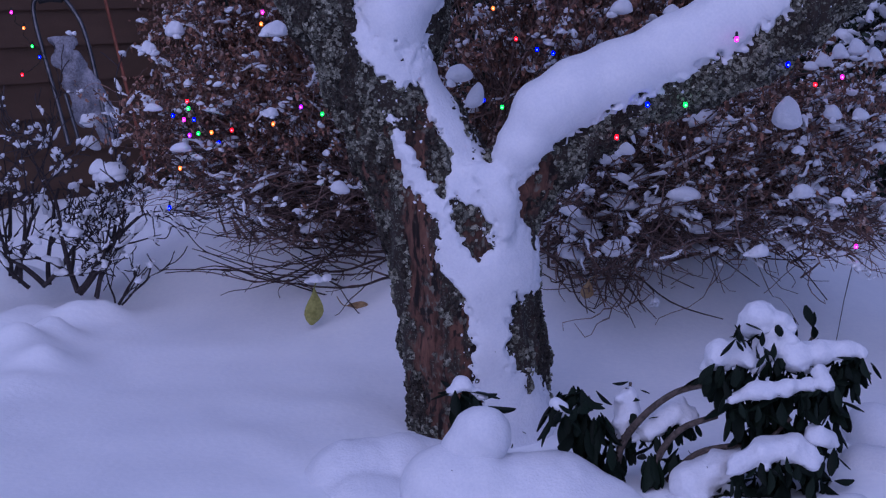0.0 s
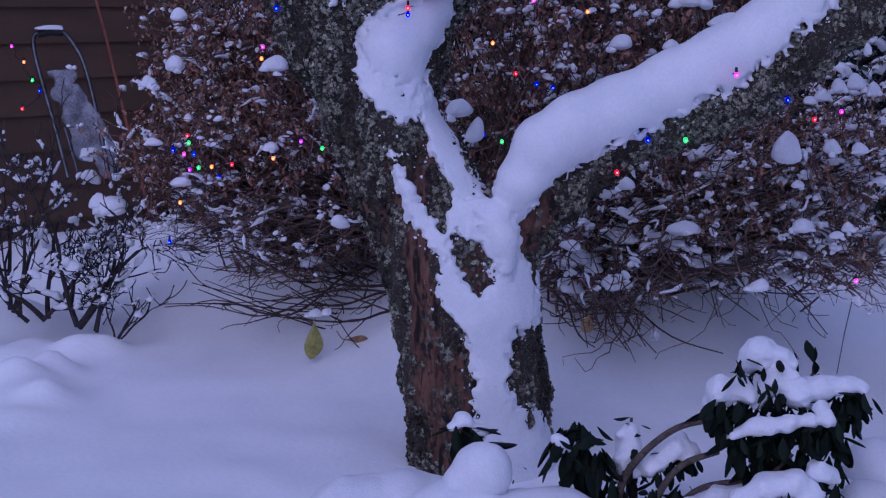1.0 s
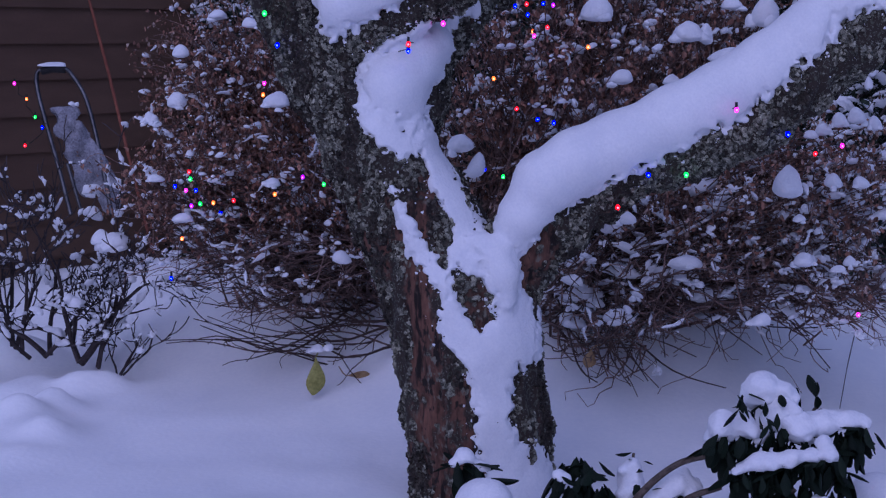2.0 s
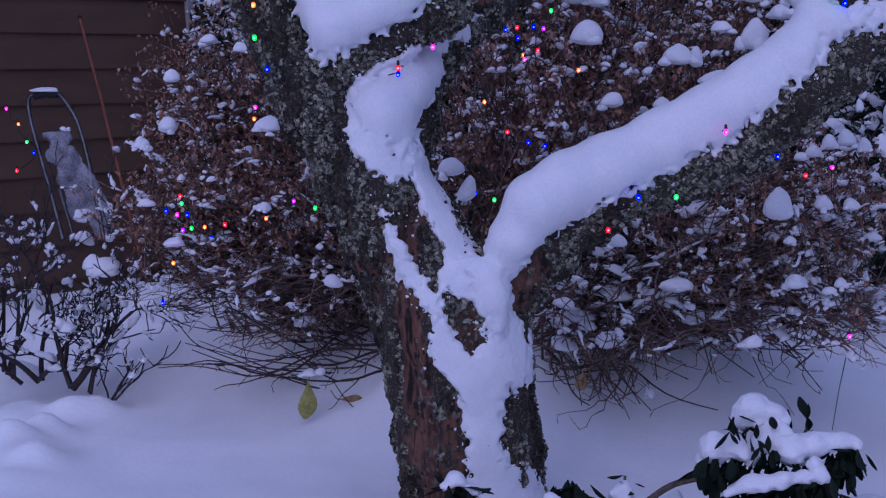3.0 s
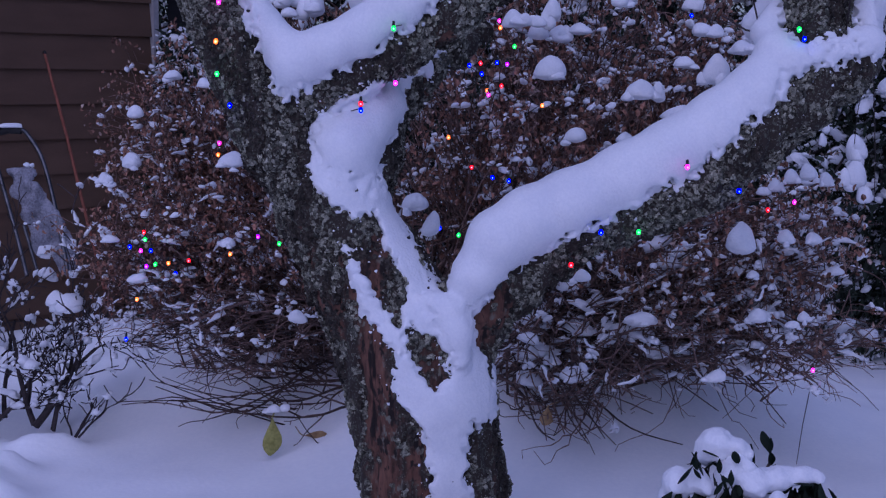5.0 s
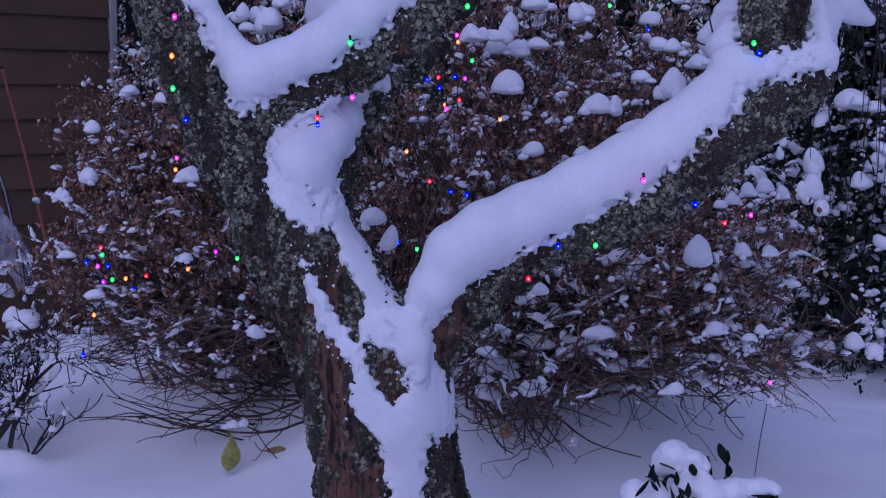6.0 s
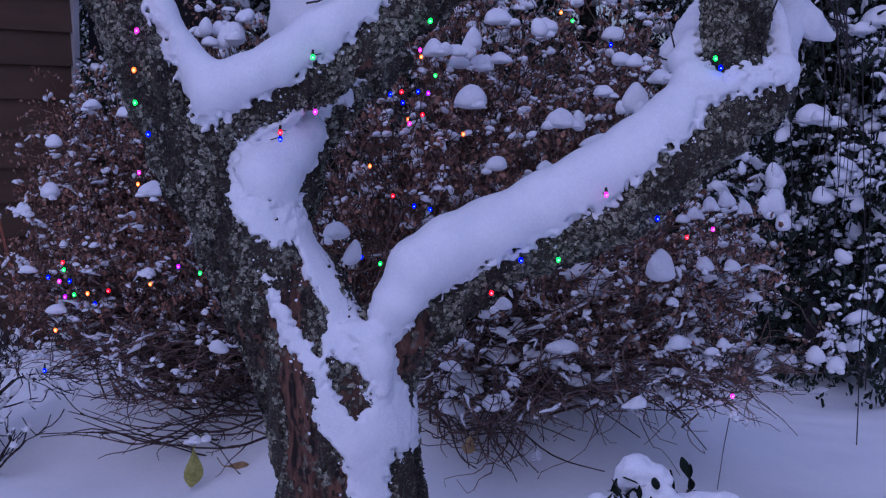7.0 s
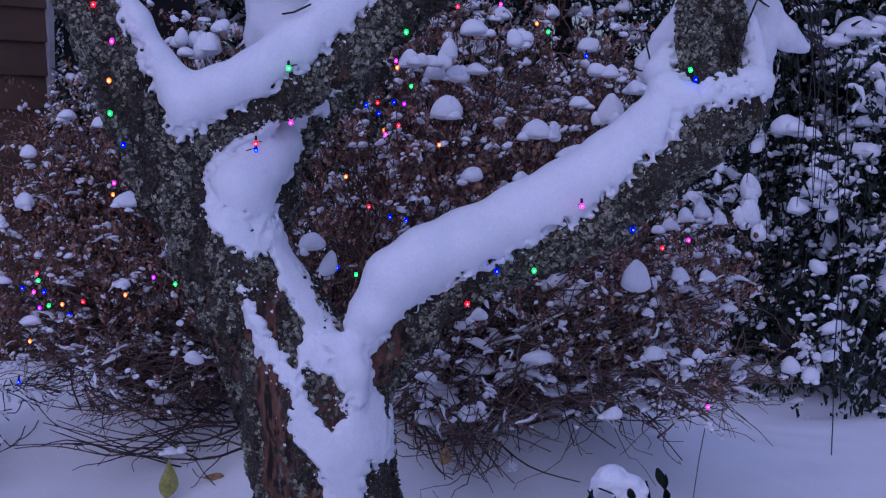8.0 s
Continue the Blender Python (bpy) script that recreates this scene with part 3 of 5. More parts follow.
# hanging twigs from the upright limb
hang = []
for k in range(12):
    top = np.array((1.260, 4.900, 1.892)) + np.array([0, 0, rng.uniform(-0.1, 0.2)])
    mid = np.array((1.528, 5.300, 1.860)) + np.array([rng.uniform(0, 0.5), rng.uniform(-0.1, 0.6), rng.uniform(-0.1, 0.1)])
    end = mid + np.array([rng.normal(0, 0.05), 0, -rng.uniform(0.25, 0.95)])
    hang.append(np.vstack([curve_between(top, mid, (0, 0, 0.1), 5, 0.004, 0.003, 0.01)[:-1], curve_between(mid, end, (0.05, 0, 0.08), 8, 0.003, 0.0014, 0.012)]))
for rows in ([(1.261, 4.900, 1.859), (1.813, 5.600, 1.656), (2.030, 6.200, 0.863), (2.045, 6.300, 0.499), (2.044, 6.300, 0.275), (2.040, 6.300, 0.127)], [(1.261, 4.900, 1.859), (1.918, 5.800, 1.625), (2.106, 6.400, 0.665), (2.105, 6.400, 0.325)]):
    hang.append(np.array([[*q, 0.0026] for q in rows]))
tv, tf = tubes(hang, 5)
part("hanging_twig", mesh_of("hanging_twig", tv - np.array(tree.location), tf, DARK_TWIG), tree, "thin drooping bare twigs", "stuff")
sprig = [np.array([[*q, 0.003] for q in rows]) for rows in ([(0.940, 5.000, 1.628), (0.990, 4.900, 1.582), (1.065, 4.850, 1.563), (1.130, 4.800, 1.553)], [(1.026, 5.000, 1.696), (1.034, 4.950, 1.617), (1.058, 4.860, 1.567)], [(1.058, 4.860, 1.567), (1.104, 4.840, 1.621)], [(1.256, 4.800, 1.537), (1.259, 4.750, 1.666), (1.294, 4.700, 1.776)], [(-0.063, 4.750, 1.734), (-0.030, 4.720, 1.737), (0.018, 4.700, 1.758)])]
tv, tf = tubes(sprig, 5)
part("sprig", mesh_of("sprig", tv - np.array(tree.location), tf, DARK_TWIG), tree, "short dark water shoots", "stuff")

# ---- house wall with lap siding ----
HA, HB = Vector((-3.95, 7.47, 0)), Vector((-1.61, 10.4, 0))
house = thing("house", "brown house wall with wide horizontal lap siding", "house", HB)
along = (HB - HA).normalized()
outward = Vector((along.y, -along.x, 0))
WALL_LEN = (HB - HA).length


def wall_box(s0, s1, z0, z1, d0, d1, tip=0.0):
    """A box on the wall: from s0 to s1 along it, d0 to d1 out of it; tip draws the top edge in."""
    v = []
    for s in (s0, s1):
        for z, inset in ((z0, 0.0), (z1, tip)):
            for d in (d0, d1 - inset):
                q = HA + along * s + outward * d - HB
                v.append((q.x, q.y, z))
    return np.array(v), np.array([(0, 1, 3, 2), (4, 6, 7, 5), (0, 4, 5, 1), (2, 3, 7, 6), (1, 5, 7, 3), (0, 2, 6, 4)])


v, f = wall_box(0, WALL_LEN, -0.2, 4.2, -0.2, 0)
wall = part("wall", mesh_of("wall", v, f, SIDING, False), house)
for i in range(20):
    z = 0.10 + 0.205 * i
    v, f = wall_box(0, WALL_LEN - 0.05, z, z + 0.225, 0.003, 0.030, 0.022)
    part("siding_board", mesh_of("siding_board", v, f, SIDING, False), wall)
v, f = wall_box(WALL_LEN - 0.048, WALL_LEN - 0.006, -0.1, 4.2, -0.02, 0.045)
part("corner_trim", mesh_of("corner_trim", v, f, TRIM, False), house, "pale grey painted corner board")
v, f = wall_box(1.10, 1.19, 0.3, 3.2, 0.031, 0.075)
part("window_trim", mesh_of("window_trim", v, f, TRIM, False), house, "pale painted casing board")
v, f = wall_box(-0.1, WALL_LEN + 0.35, 4.2, 4.32, -0.4, 0.45)
part("eave", mesh_of("eave", v, f, SIDING, False), house)

# black slab added past the corner, its colour replacing the deep shade there
dark_slab = np.array([(q.x, q.y, z) for q in (Vector((0.03, 0.35, 0)), Vector((0.85, 0.35, 0)), Vector((0.85, 0.5, 0)), Vector((0.03, 0.5, 0))) for z in (-0.1, 4.2)])
part("recess_wall", mesh_of("recess_wall", dark_slab, np.array([(0, 2, 3, 1), (2, 4, 5, 3), (4, 6, 7, 5), (6, 0, 1, 7), (1, 3, 5, 7), (0, 6, 4, 2)]), BLACK, False), house, "black slab standing in for the darkness beside the corner board")

# leaning pole
pole = thing("leaning_pole", "thin red-brown wooden pole leaning against the house wall", "pole", (-1.636, 8.900, 0.198))
pl = np.array([[*(-2.084, 9.450, 1.618), 0.008], [*(-1.931, 9.250, 1.167), 0.009], [*(-1.791, 9.050, 0.724), 0.009], [*(-1.636, 8.900, 0.198), 0.009]])
pl[:, :3] -= np.array(pole.location)
part("shaft", mesh_of("shaft", *tubes([pl], 8), POLE), pole)
v, f = lump((0.011, 0.011, 0.014), 3)
part("end_cap", mesh_of("end_cap", v + pl[0, :3], f, FOAM), pole)

# hand cart with a bent tube handle
cart = thing("hand_cart", "snow-covered hand cart with bent steel tube handle and black foam grip", "hand cart", (-1.866, 8.000, 0.459))
co = np.array(cart.location)
loop = np.array([[*(-1.849, 7.900, 0.525), 0.011], [*(-1.924, 8.000, 0.738), 0.011], [*(-2.011, 8.100, 0.976), 0.011], [*(-2.053, 8.150, 1.099), 0.011], [*(-2.067, 8.180, 1.178), 0.011], [*(-2.051, 8.200, 1.211), 0.011], [*(-1.990, 8.200, 1.222), 0.011],
                 [*(-1.928, 8.200, 1.216), 0.011], [*(-1.893, 8.200, 1.183), 0.011], [*(-1.830, 8.170, 1.089), 0.011], [*(-1.778, 8.120, 0.947), 0.011], [*(-1.719, 8.050, 0.730), 0.011], [*(-1.668, 7.980, 0.516), 0.011]])
loop[:, :3] -= co
part("handle_tube", mesh_of("handle_tube", *tubes([smooth_line(loop, 4)], 10), CHROME), cart, "bent steel tube")
inner = np.array([[*(-1.882, 8.000, 0.762), 0.009], [*(-1.806, 7.950, 0.520), 0.009]])
inner[:, :3] -= co
part("brace", mesh_of("brace", *tubes([inner], 8), CHROME), cart)
grip = np.array([[*(-2.043, 8.190, 1.203), 0.017], [*(-1.987, 8.190, 1.217), 0.019], [*(-1.926, 8.190, 1.211), 0.017]])
grip[:, :3] -= co
part("grip", mesh_of("grip", *tubes([grip], 10), FOAM), cart, "black foam grip")
v, f = lump((0.075, 0.03, 0.02), 5, True)
part("snow_on_grip", mesh_of("snow_on_grip", v + np.array((-1.987, 8.190, 1.231)) - co, f, SNOW), cart)
bag = blob([chain([((-1.955, 8.080, 1.010), 0.030), ((-1.860, 8.080, 1.010), 0.035)]), chain([((-1.925, 8.080, 0.930), 0.050), ((-1.840, 8.080, 0.900), 0.055), ((-1.780, 8.080, 0.780), 0.060), ((-1.715, 8.080, 0.670), 0.055), ((-1.700, 8.080, 0.540), 0.050)]), chain([((-1.870, 8.080, 0.850), 0.050), ((-1.800, 8.080, 0.640), 0.050)])], 0.014, 0.03, 0.4, rough=[(0.022, 0.06), (0.008, 0.02)])
part("sack", mesh_of("sack", bag[0] - co, bag[1], SACK), cart, "frosty grey sack on the cart")

# ---- bushes ----
LEAF = (np.array([(0, 0, 0), (0.32, 0.28, 0.10), (0.75, 0.22, 0.02), (1, 0, -0.16), (0.75, -0.22, 0.08), (0.32, -0.28, -0.02), (0.5, 0, -0.10)]), np.array([(0, 1, 6), (1, 2, 6), (2, 3, 6), (3, 4, 6), (4, 5, 6), (5, 0, 6)]))


def leaf_cloud(spots, low, high, spread, slim=1.0):
    out = []
    for c in spots:
        v = LEAF[0] * rng.uniform(low, high) * np.array([1, slim * rng.uniform(0.6, 1.3), rng.uniform(0.5, 2.5)])
        v = turned(v, *rng.uniform(-3.1, 3.1, 3))
        out.append((v + np.array(c) + rng.normal(0, spread, 3), LEAF[1]))
    return joined(out)


def crumbs(spots, low, high, spread, tall=(0.45, 0.95)):
    out = []
    for k, c in enumerate(spots):
        s = low * (high / low) ** rng.random()
        v, f = lump((s * rng.uniform(0.7, 1.7), s * rng.uniform(0.7, 1.3), s * rng.uniform(*tall)), k % 97, False, 0.6)
        v = turned(v, rng.normal(0, 0.4), rng.normal(0, 0.4), rng.uniform(0, 6))
        out.append((v + np.array(c) + rng.normal(0, spread, 3), f))
    return joined(out)


def in_blob(c, r, n, shell=0.55):
    d = rng.normal(0, 1, (n, 3))
    d /= np.linalg.norm(d, axis=1)[:, None]
    d[:, 1] = np.where(d[:, 1] > 0.3, -d[:, 1], d[:, 1])
    k = rng.uniform(shell, 1, n) ** 0.7
    return np.array(c) + d * k[:, None] * np.array(r)


def bush(name, label, roots, blobs, caps, twig=TWIG, leaf=DRY_LEAF, thick=0.0072, twigs=3, leaves=3000, pale=900, bits=900, plates=260, leaf_size=(0.018, 0.045), bit_size=(0.008, 0.026), leaf_floor=0.0, dust_floor=0.0, twig_len=(0.08, 0.28), foot=0.10, sweeps=(), tangle=0, rise=0.3, patches=0, fat=0.018):
    """A bush: arching shoots to tips inside the blobs, side twigs, dry leaves, and snow on all of it."""
    home = np.mean(roots, axis=0)
    ob = thing(name, label, "bush", home)
    lines, side, tips, mids = [], [], [], []
    for c, r, n, up in blobs:
        for tip in in_blob(c, r, n):
            root = np.array(roots[rng.integers(len(roots))]) + rng.normal(0, foot, 3) * np.array([1, 0.6, 0.03])
            span = np.linalg.norm(tip - root)
            line = curve_between(root, tip, (rng.normal(0, 0.07), rng.normal(0, 0.05), up * span * rng.uniform(0.5, 1.4)), 9, thick * rng.uniform(0.6, 1.25), thick * 0.34, 0.035)
            lines.append(line)
            tips.append(tip)
            mids += [line[5, :3], line[6, :3], line[7, :3]]
            for _ in range(twigs):
                k = rng.integers(4, 9)
                st = line[k, :3]
                way = (line[min(k + 1, 8), :3] - line[k - 1, :3])
                way = way / max(np.linalg.norm(way), 1e-6) + rng.normal(0, 0.7, 3)
                way[2] = max(way[2], -0.3)
                end = st + way / np.linalg.norm(way) * rng.uniform(*twig_len)
                end[2] = max(end[2], 0.03)
                side.append(curve_between(st, end, (0, 0, rng.normal(0.02, 0.04)), 7, thick * 0.40, thick * 0.17, 0.018))
                tips.append(end)
    for _ in range(tangle):
        st = mids[rng.integers(len(mids))] + rng.normal(0, 0.02, 3)
        way = rng.normal(0, 1, 3) * np.array([1, 0.7, rise])
        end = st + way / np.linalg.norm(way) * rng.uniform(0.12, 0.42)
        end[2] = max(end[2], 0.05)
        side.append(curve_between(st, end, (rng.normal(0, 0.03), 0, rng.normal(0.03, 0.07)), 9, thick * rng.uniform(0.3, 0.55), thick * 0.18, 0.035))
        tips.append(end)
    long_ones = []
    for (x0, x1, y0, y1, z0, z1), tip_low, tip_high, count, sag in sweeps:
        for _ in range(count):
            tip = rng.uniform(tip_low, tip_high)
            root = np.array([rng.uniform(x0, x1), rng.uniform(y0, y1), rng.uniform(z0, z1)])
            line = curve_between(root, tip, (rng.normal(0, 0.06), 0, rng.normal(sag, abs(sag) * 0.6 + 0.03)), 15, thick * rng.uniform(0.55, 1.15), thick * 0.28, 0.05)
            long_ones.append(line)
            for _ in range(int(rng.integers(2, 5))):
                k = int(rng.integers(4, 12))
                way = line[k + 1, :3] - line[k - 1, :3]
                way = way / np.linalg.norm(way) + rng.normal(0, 0.45, 3)
                long_ones.append(curve_between(line[k, :3], line[k, :3] + way * rng.uniform(0.05, 0.2), (0, 0, rng.normal(0.01, 0.02)), 8, thick * 0.42, thick * 0.2, 0.008))
    if long_ones:
        part("long_shoot", mesh_of("long_shoot", *[q if i else q - home for i, q in enumerate(tubes(long_ones, 5))], SHOOT), ob, "long dark shoots arching out low over the snow", "stuff")
    part("branchwork", mesh_of("branchwork", *[q if i else q - home for i, q in enumerate(tubes(lines, 5))], twig), ob, "thin arching bare shoots", "stuff")
    part("twig_tangle", mesh_of("twig_tangle", *[q if i else q - home for i, q in enumerate(tubes(side, 4))], twig), ob, "", "stuff")
    tips, mids = np.array(tips), np.array(mids)
    high = tips[tips[:, 2] > leaf_floor + rng.normal(0, 0.10, len(tips))]
    if leaves:
        v, f = leaf_cloud(high[rng.integers(len(high), size=leaves)], *leaf_size, 0.02)
        part("dry_foliage", mesh_of("dry_foliage", v - home, f, leaf, False), ob, "withered brown leaves and flower heads", "stuff")
    if pale:
        v, f = leaf_cloud(high[rng.integers(len(high), size=pale)], leaf_size[0], leaf_size[1] * 0.9, 0.02)
        part("pale_foliage", mesh_of("pale_foliage", v - home, f, PALE_LEAF, False), ob, "bleached curled leaves", "stuff")
    snowy = tips[tips[:, 2] > dust_floor + rng.normal(0, 0.12, len(tips))]
    heads = np.repeat(snowy[rng.integers(len(snowy), size=bits // 3)], 3, axis=0) + rng.normal(0, 1, (bits // 3 * 3, 3)) * np.array([0.014, 0.012, 0.009])
    v, f = crumbs(heads, *bit_size, 0.004)
    part("snow_dusting", mesh_of("snow_dusting", v - home, f, SNOW), ob, "small snow crumbs on twigs and leaves", "stuff")
    if plates:
        v, f = snow_along(lines + side, plates, fat, floor=0.33)
        part("snow_ridge", mesh_of("snow_ridge", v - home, f, SNOW), ob, "long snow ridges lying along the shoots", "stuff")
    if patches:
        low = np.vstack([mids, np.array([q[i, :3] for q in lines for i in (3, 4)])])
        low = low[(low[:, 2] < 0.95) & (low[:, 2] > 0.30)]
        out = []
        for k in range(patches):
            v, f = lump((rng.uniform(0.025, 0.07), rng.uniform(0.02, 0.04), rng.uniform(0.014, 0.034)), k % 83, False, 0.5)
            out.append((turned(v, rng.normal(0, 0.2), rng.normal(0, 0.35), rng.normal(0, 0.6)) + low[rng.integers(len(low))] + np.array([0, 0, 0.012]), f))
        v, f = joined(out)
        part("snow_patch", mesh_of("snow_patch", v - home, f, SNOW), ob, "uneven snow patches resting on crossing shoots", "stuff")
    for k, (c, rx, rz) in enumerate(caps):
        if rx > 0.058:
            bits_of = [(q + np.array([rng.uniform(-0.75, 0.75) * rx, rng.normal(0, 0.02), rng.uniform(-0.5, 0.3) * rz]), g) for q, g in (dome(rng.uniform(0.028, 0.046), rz * rng.uniform(0.75, 1.15), 11 + 7 * k + j) for j in range(int(rx / 0.021)))]
        else:
            bits_of = [dome(rx, rz * 1.05, 11 + 7 * k)]
        for j in range(int(rng.integers(0, 3))):
            v, f = dome(rx * rng.uniform(0.3, 0.5), rz * rng.uniform(0.3, 0.55), 13 + 7 * k + j)
            a = rng.uniform(3.14, 6.28)
            bits_of.append((v + np.array([math.cos(a) * rx, math.sin(a) * rx * 0.7, -rz * rng.uniform(0.1, 0.6)]), f))
        v, f = joined(bits_of)
        part("snow_cap", mesh_of("snow_cap", v + np.array(c) - np.array([0, 0, rz * 0.4]) - home, f, SNOW), ob, "rounded cap of snow")
    return ob


caps_a = [((-0.647, 5.953, 1.162), 0.049, 0.041), ((-0.407, 5.859, 0.605), 0.036, 0.034), ((-1.006, 6.048, 1.331), 0.031, 0.031), ((-1.018, 6.048, 1.156), 0.033, 0.037), ((-0.892, 6.237, 1.464), 0.036, 0.022),
          ((-1.116, 6.048, 1.086), 0.029, 0.026), ((-1.022, 6.048, 1.152), 0.031, 0.037), ((-0.994, 5.953, 0.730), 0.037, 0.014), ((-0.655, 5.859, 0.872), 0.028, 0.018), ((-1.117, 6.048, 1.088), 0.029, 0.029), ((-1.088, 5.953, 0.875), 0.032, 0.016),
          ((-0.653, 5.859, 0.869), 0.028, 0.020), ((-0.881, 6.143, 1.464), 0.031, 0.017), ((-0.756, 6.143, 1.433), 0.036, 0.021)]
bush("hydrangea_bush", "brown leafless hydrangea bush with dry flower heads and snow", [(-0.62, 6.95, 0.02), (-0.40, 7.05, 0.02), (-0.22, 6.9, 0.02), (0.0, 6.8, 0.02), (0.08, 6.9, 0.02)],
     [((-0.849, 6.600, 1.224), (0.282, 0.35, 0.214), 110, 0.10), ((-0.774, 6.400, 0.868), (0.470, 0.45, 0.262), 100, 0.16), ((-0.648, 6.200, 0.520), (0.509, 0.45, 0.170), 50, 0.32), ((-0.988, 6.350, 0.741), (0.228, 0.3, 0.206), 70, 0.14)],
     caps_a, leaves=10500, pale=2600, bits=2100, plates=300, tangle=420, patches=90, leaf_floor=0.72, dust_floor=0.5, twigs=6, thick=0.0066, bit_size=(0.004, 0.015), leaf_size=(0.009, 0.027), fat=0.016,
     sweeps=[((-0.25, 0.1, 6.2, 6.6, 0.12, 0.45), (-1.12, 6.0, 0.19), (-0.35, 6.35, 0.36), 15, -0.10), ((-0.4, 0.05, 6.2, 6.6, 0.2, 0.6), (-1.1, 6.0, 0.34), (-0.3, 6.4, 0.62), 38, 0.05)])

caps_b = [((0.773, 5.577, 1.410), 0.053, 0.049), ((0.838, 5.626, 1.402), 0.026, 0.049), ((0.477, 5.771, 1.484), 0.057, 0.055), ((0.561, 5.674, 1.254), 0.039, 0.034), ((0.720, 5.577, 1.249), 0.030, 0.026), ((0.874, 5.481, 1.334), 0.052, 0.035),
          ((1.007, 5.481, 1.481), 0.043, 0.075), ((0.011, 5.577, 1.036), 0.044, 0.044), ((0.064, 5.577, 0.960), 0.032, 0.057), ((0.524, 6.062, 1.699), 0.081, 0.058), ((0.359, 6.062, 1.684), 0.067, 0.048), ((0.620, 6.159, 1.787), 0.054, 0.042), ((0.785, 6.159, 1.754), 0.063, 0.044)]
caps_c = [((1.121, 6.250, 1.637), 0.060, 0.044), ((1.089, 6.450, 1.741), 0.049, 0.044), ((-0.505, 6.650, 1.782), 0.073, 0.052), ((-0.412, 6.650, 1.756), 0.085, 0.059), ((-0.349, 6.650, 1.823), 0.042, 0.040), ((0.955, 6.550, 1.875), 0.035, 0.037),
          ((0.766, 6.550, 1.869), 0.037, 0.037), ((0.595, 6.150, 1.636), 0.098, 0.044), ((0.977, 5.950, 1.507), 0.042, 0.028), ((1.255, 6.050, 1.654), 0.062, 0.054), ((1.173, 5.950, 1.569), 0.061, 0.034), ((0.469, 6.150, 1.626), 0.039, 0.044)]
bush("tall_bush", "tall brown leafless bush topped with snow caps", [(-0.1, 7.3, 0.02), (0.15, 7.2, 0.02), (0.4, 7.3, 0.02), (0.65, 7.25, 0.02), (0.9, 7.3, 0.02)],
     [((0.760, 6.700, 1.612), (0.595, 0.4, 0.298), 150, 0.04), ((0.464, 6.400, 1.188), (0.656, 0.45, 0.350), 135, 0.05), ((-0.442, 7.000, 1.690), (0.287, 0.3, 0.144), 40, 0.05)],
     caps_b + caps_c, leaves=9000, pale=4200, bits=2400, plates=120, tangle=520, rise=1.6, leaf_floor=0.7, dust_floor=0.8, twigs=6, twig_len=(0.06, 0.2), bit_size=(0.005, 0.019), leaf_size=(0.011, 0.034), thick=0.0066)

caps_d = [((1.076, 5.348, 0.929), 0.050, 0.074), ((1.242, 5.444, 0.923), 0.032, 0.035), ((1.334, 5.444, 0.917), 0.028, 0.026), ((1.133, 5.348, 0.672), 0.034, 0.032), ((0.978, 5.252, 0.492), 0.036, 0.031), ((1.246, 5.348, 0.641), 0.026, 0.014),
          ((1.306, 5.444, 0.656), 0.020, 0.026), ((1.431, 5.539, 0.797), 0.031, 0.017), ((1.114, 5.348, 0.808), 0.022, 0.018), ((0.558, 5.348, 0.805), 0.032, 0.028), ((1.243, 5.635, 1.083), 0.031, 0.034), ((1.303, 5.635, 1.113), 0.027, 0.034),
          ((1.362, 5.635, 1.128), 0.031, 0.038), ((1.422, 5.635, 1.102), 0.027, 0.034), ((1.204, 5.635, 1.064), 0.027, 0.023), ((1.678, 5.635, 0.586), 0.036, 0.042), ((1.750, 5.635, 0.551), 0.032, 0.034)]
caps_e = [((0.786, 5.800, 0.563), 0.099, 0.044), ((0.573, 5.900, 0.572), 0.081, 0.040), ((0.470, 5.900, 0.470), 0.073, 0.036), ((0.707, 6.000, 0.640), 0.090, 0.041), ((0.436, 6.000, 0.580), 0.053, 0.037), ((0.574, 5.700, 0.421), 0.058, 0.031),
          ((0.937, 6.000, 0.617), 0.074, 0.037), ((0.388, 5.900, 0.369), 0.060, 0.036), ((1.042, 6.000, 0.678), 0.074, 0.033), ((0.867, 5.800, 0.481), 0.048, 0.024)]
bush("spreading_bush", "low spreading bush of arching bare shoots laden with snow", [(0.15, 6.5, 0.02), (0.35, 6.6, 0.02), (0.55, 6.7, 0.02), (0.8, 6.8, 0.02), (1.05, 6.8, 0.02)],
     [((0.853, 6.000, 0.722), (0.677, 0.5, 0.267), 64, 0.16), ((0.806, 5.800, 0.502), (0.634, 0.5, 0.159), 36, 0.34), ((1.293, 5.900, 0.853), (0.302, 0.35, 0.242), 80, 0.16), ((0.593, 5.900, 0.262), (0.242, 0.3, 0.091), 10, 0.36), ((1.258, 5.800, 0.494), (0.278, 0.3, 0.159), 44, 0.30), ((1.751, 5.950, 0.509), (0.081, 0.1, 0.060), 7, 0.25)],
     caps_d + caps_e, leaves=2300, pale=2000, bits=1100, plates=700, tangle=420, patches=210, leaf_floor=0.74, dust_floor=0.45, twigs=5, thick=0.0072, bit_size=(0.005, 0.018), leaf_size=(0.010, 0.030), fat=0.024,
     sweeps=[((0.2, 0.5, 6.0, 6.5, 0.15, 0.5), (0.4, 5.5, 0.14), (1.30, 5.8, 0.34), 14, 0.28), ((0.15, 0.6, 6.0, 6.5, 0.3, 0.7), (0.4, 5.6, 0.35), (1.6, 5.9, 0.72), 40, 0.14)])

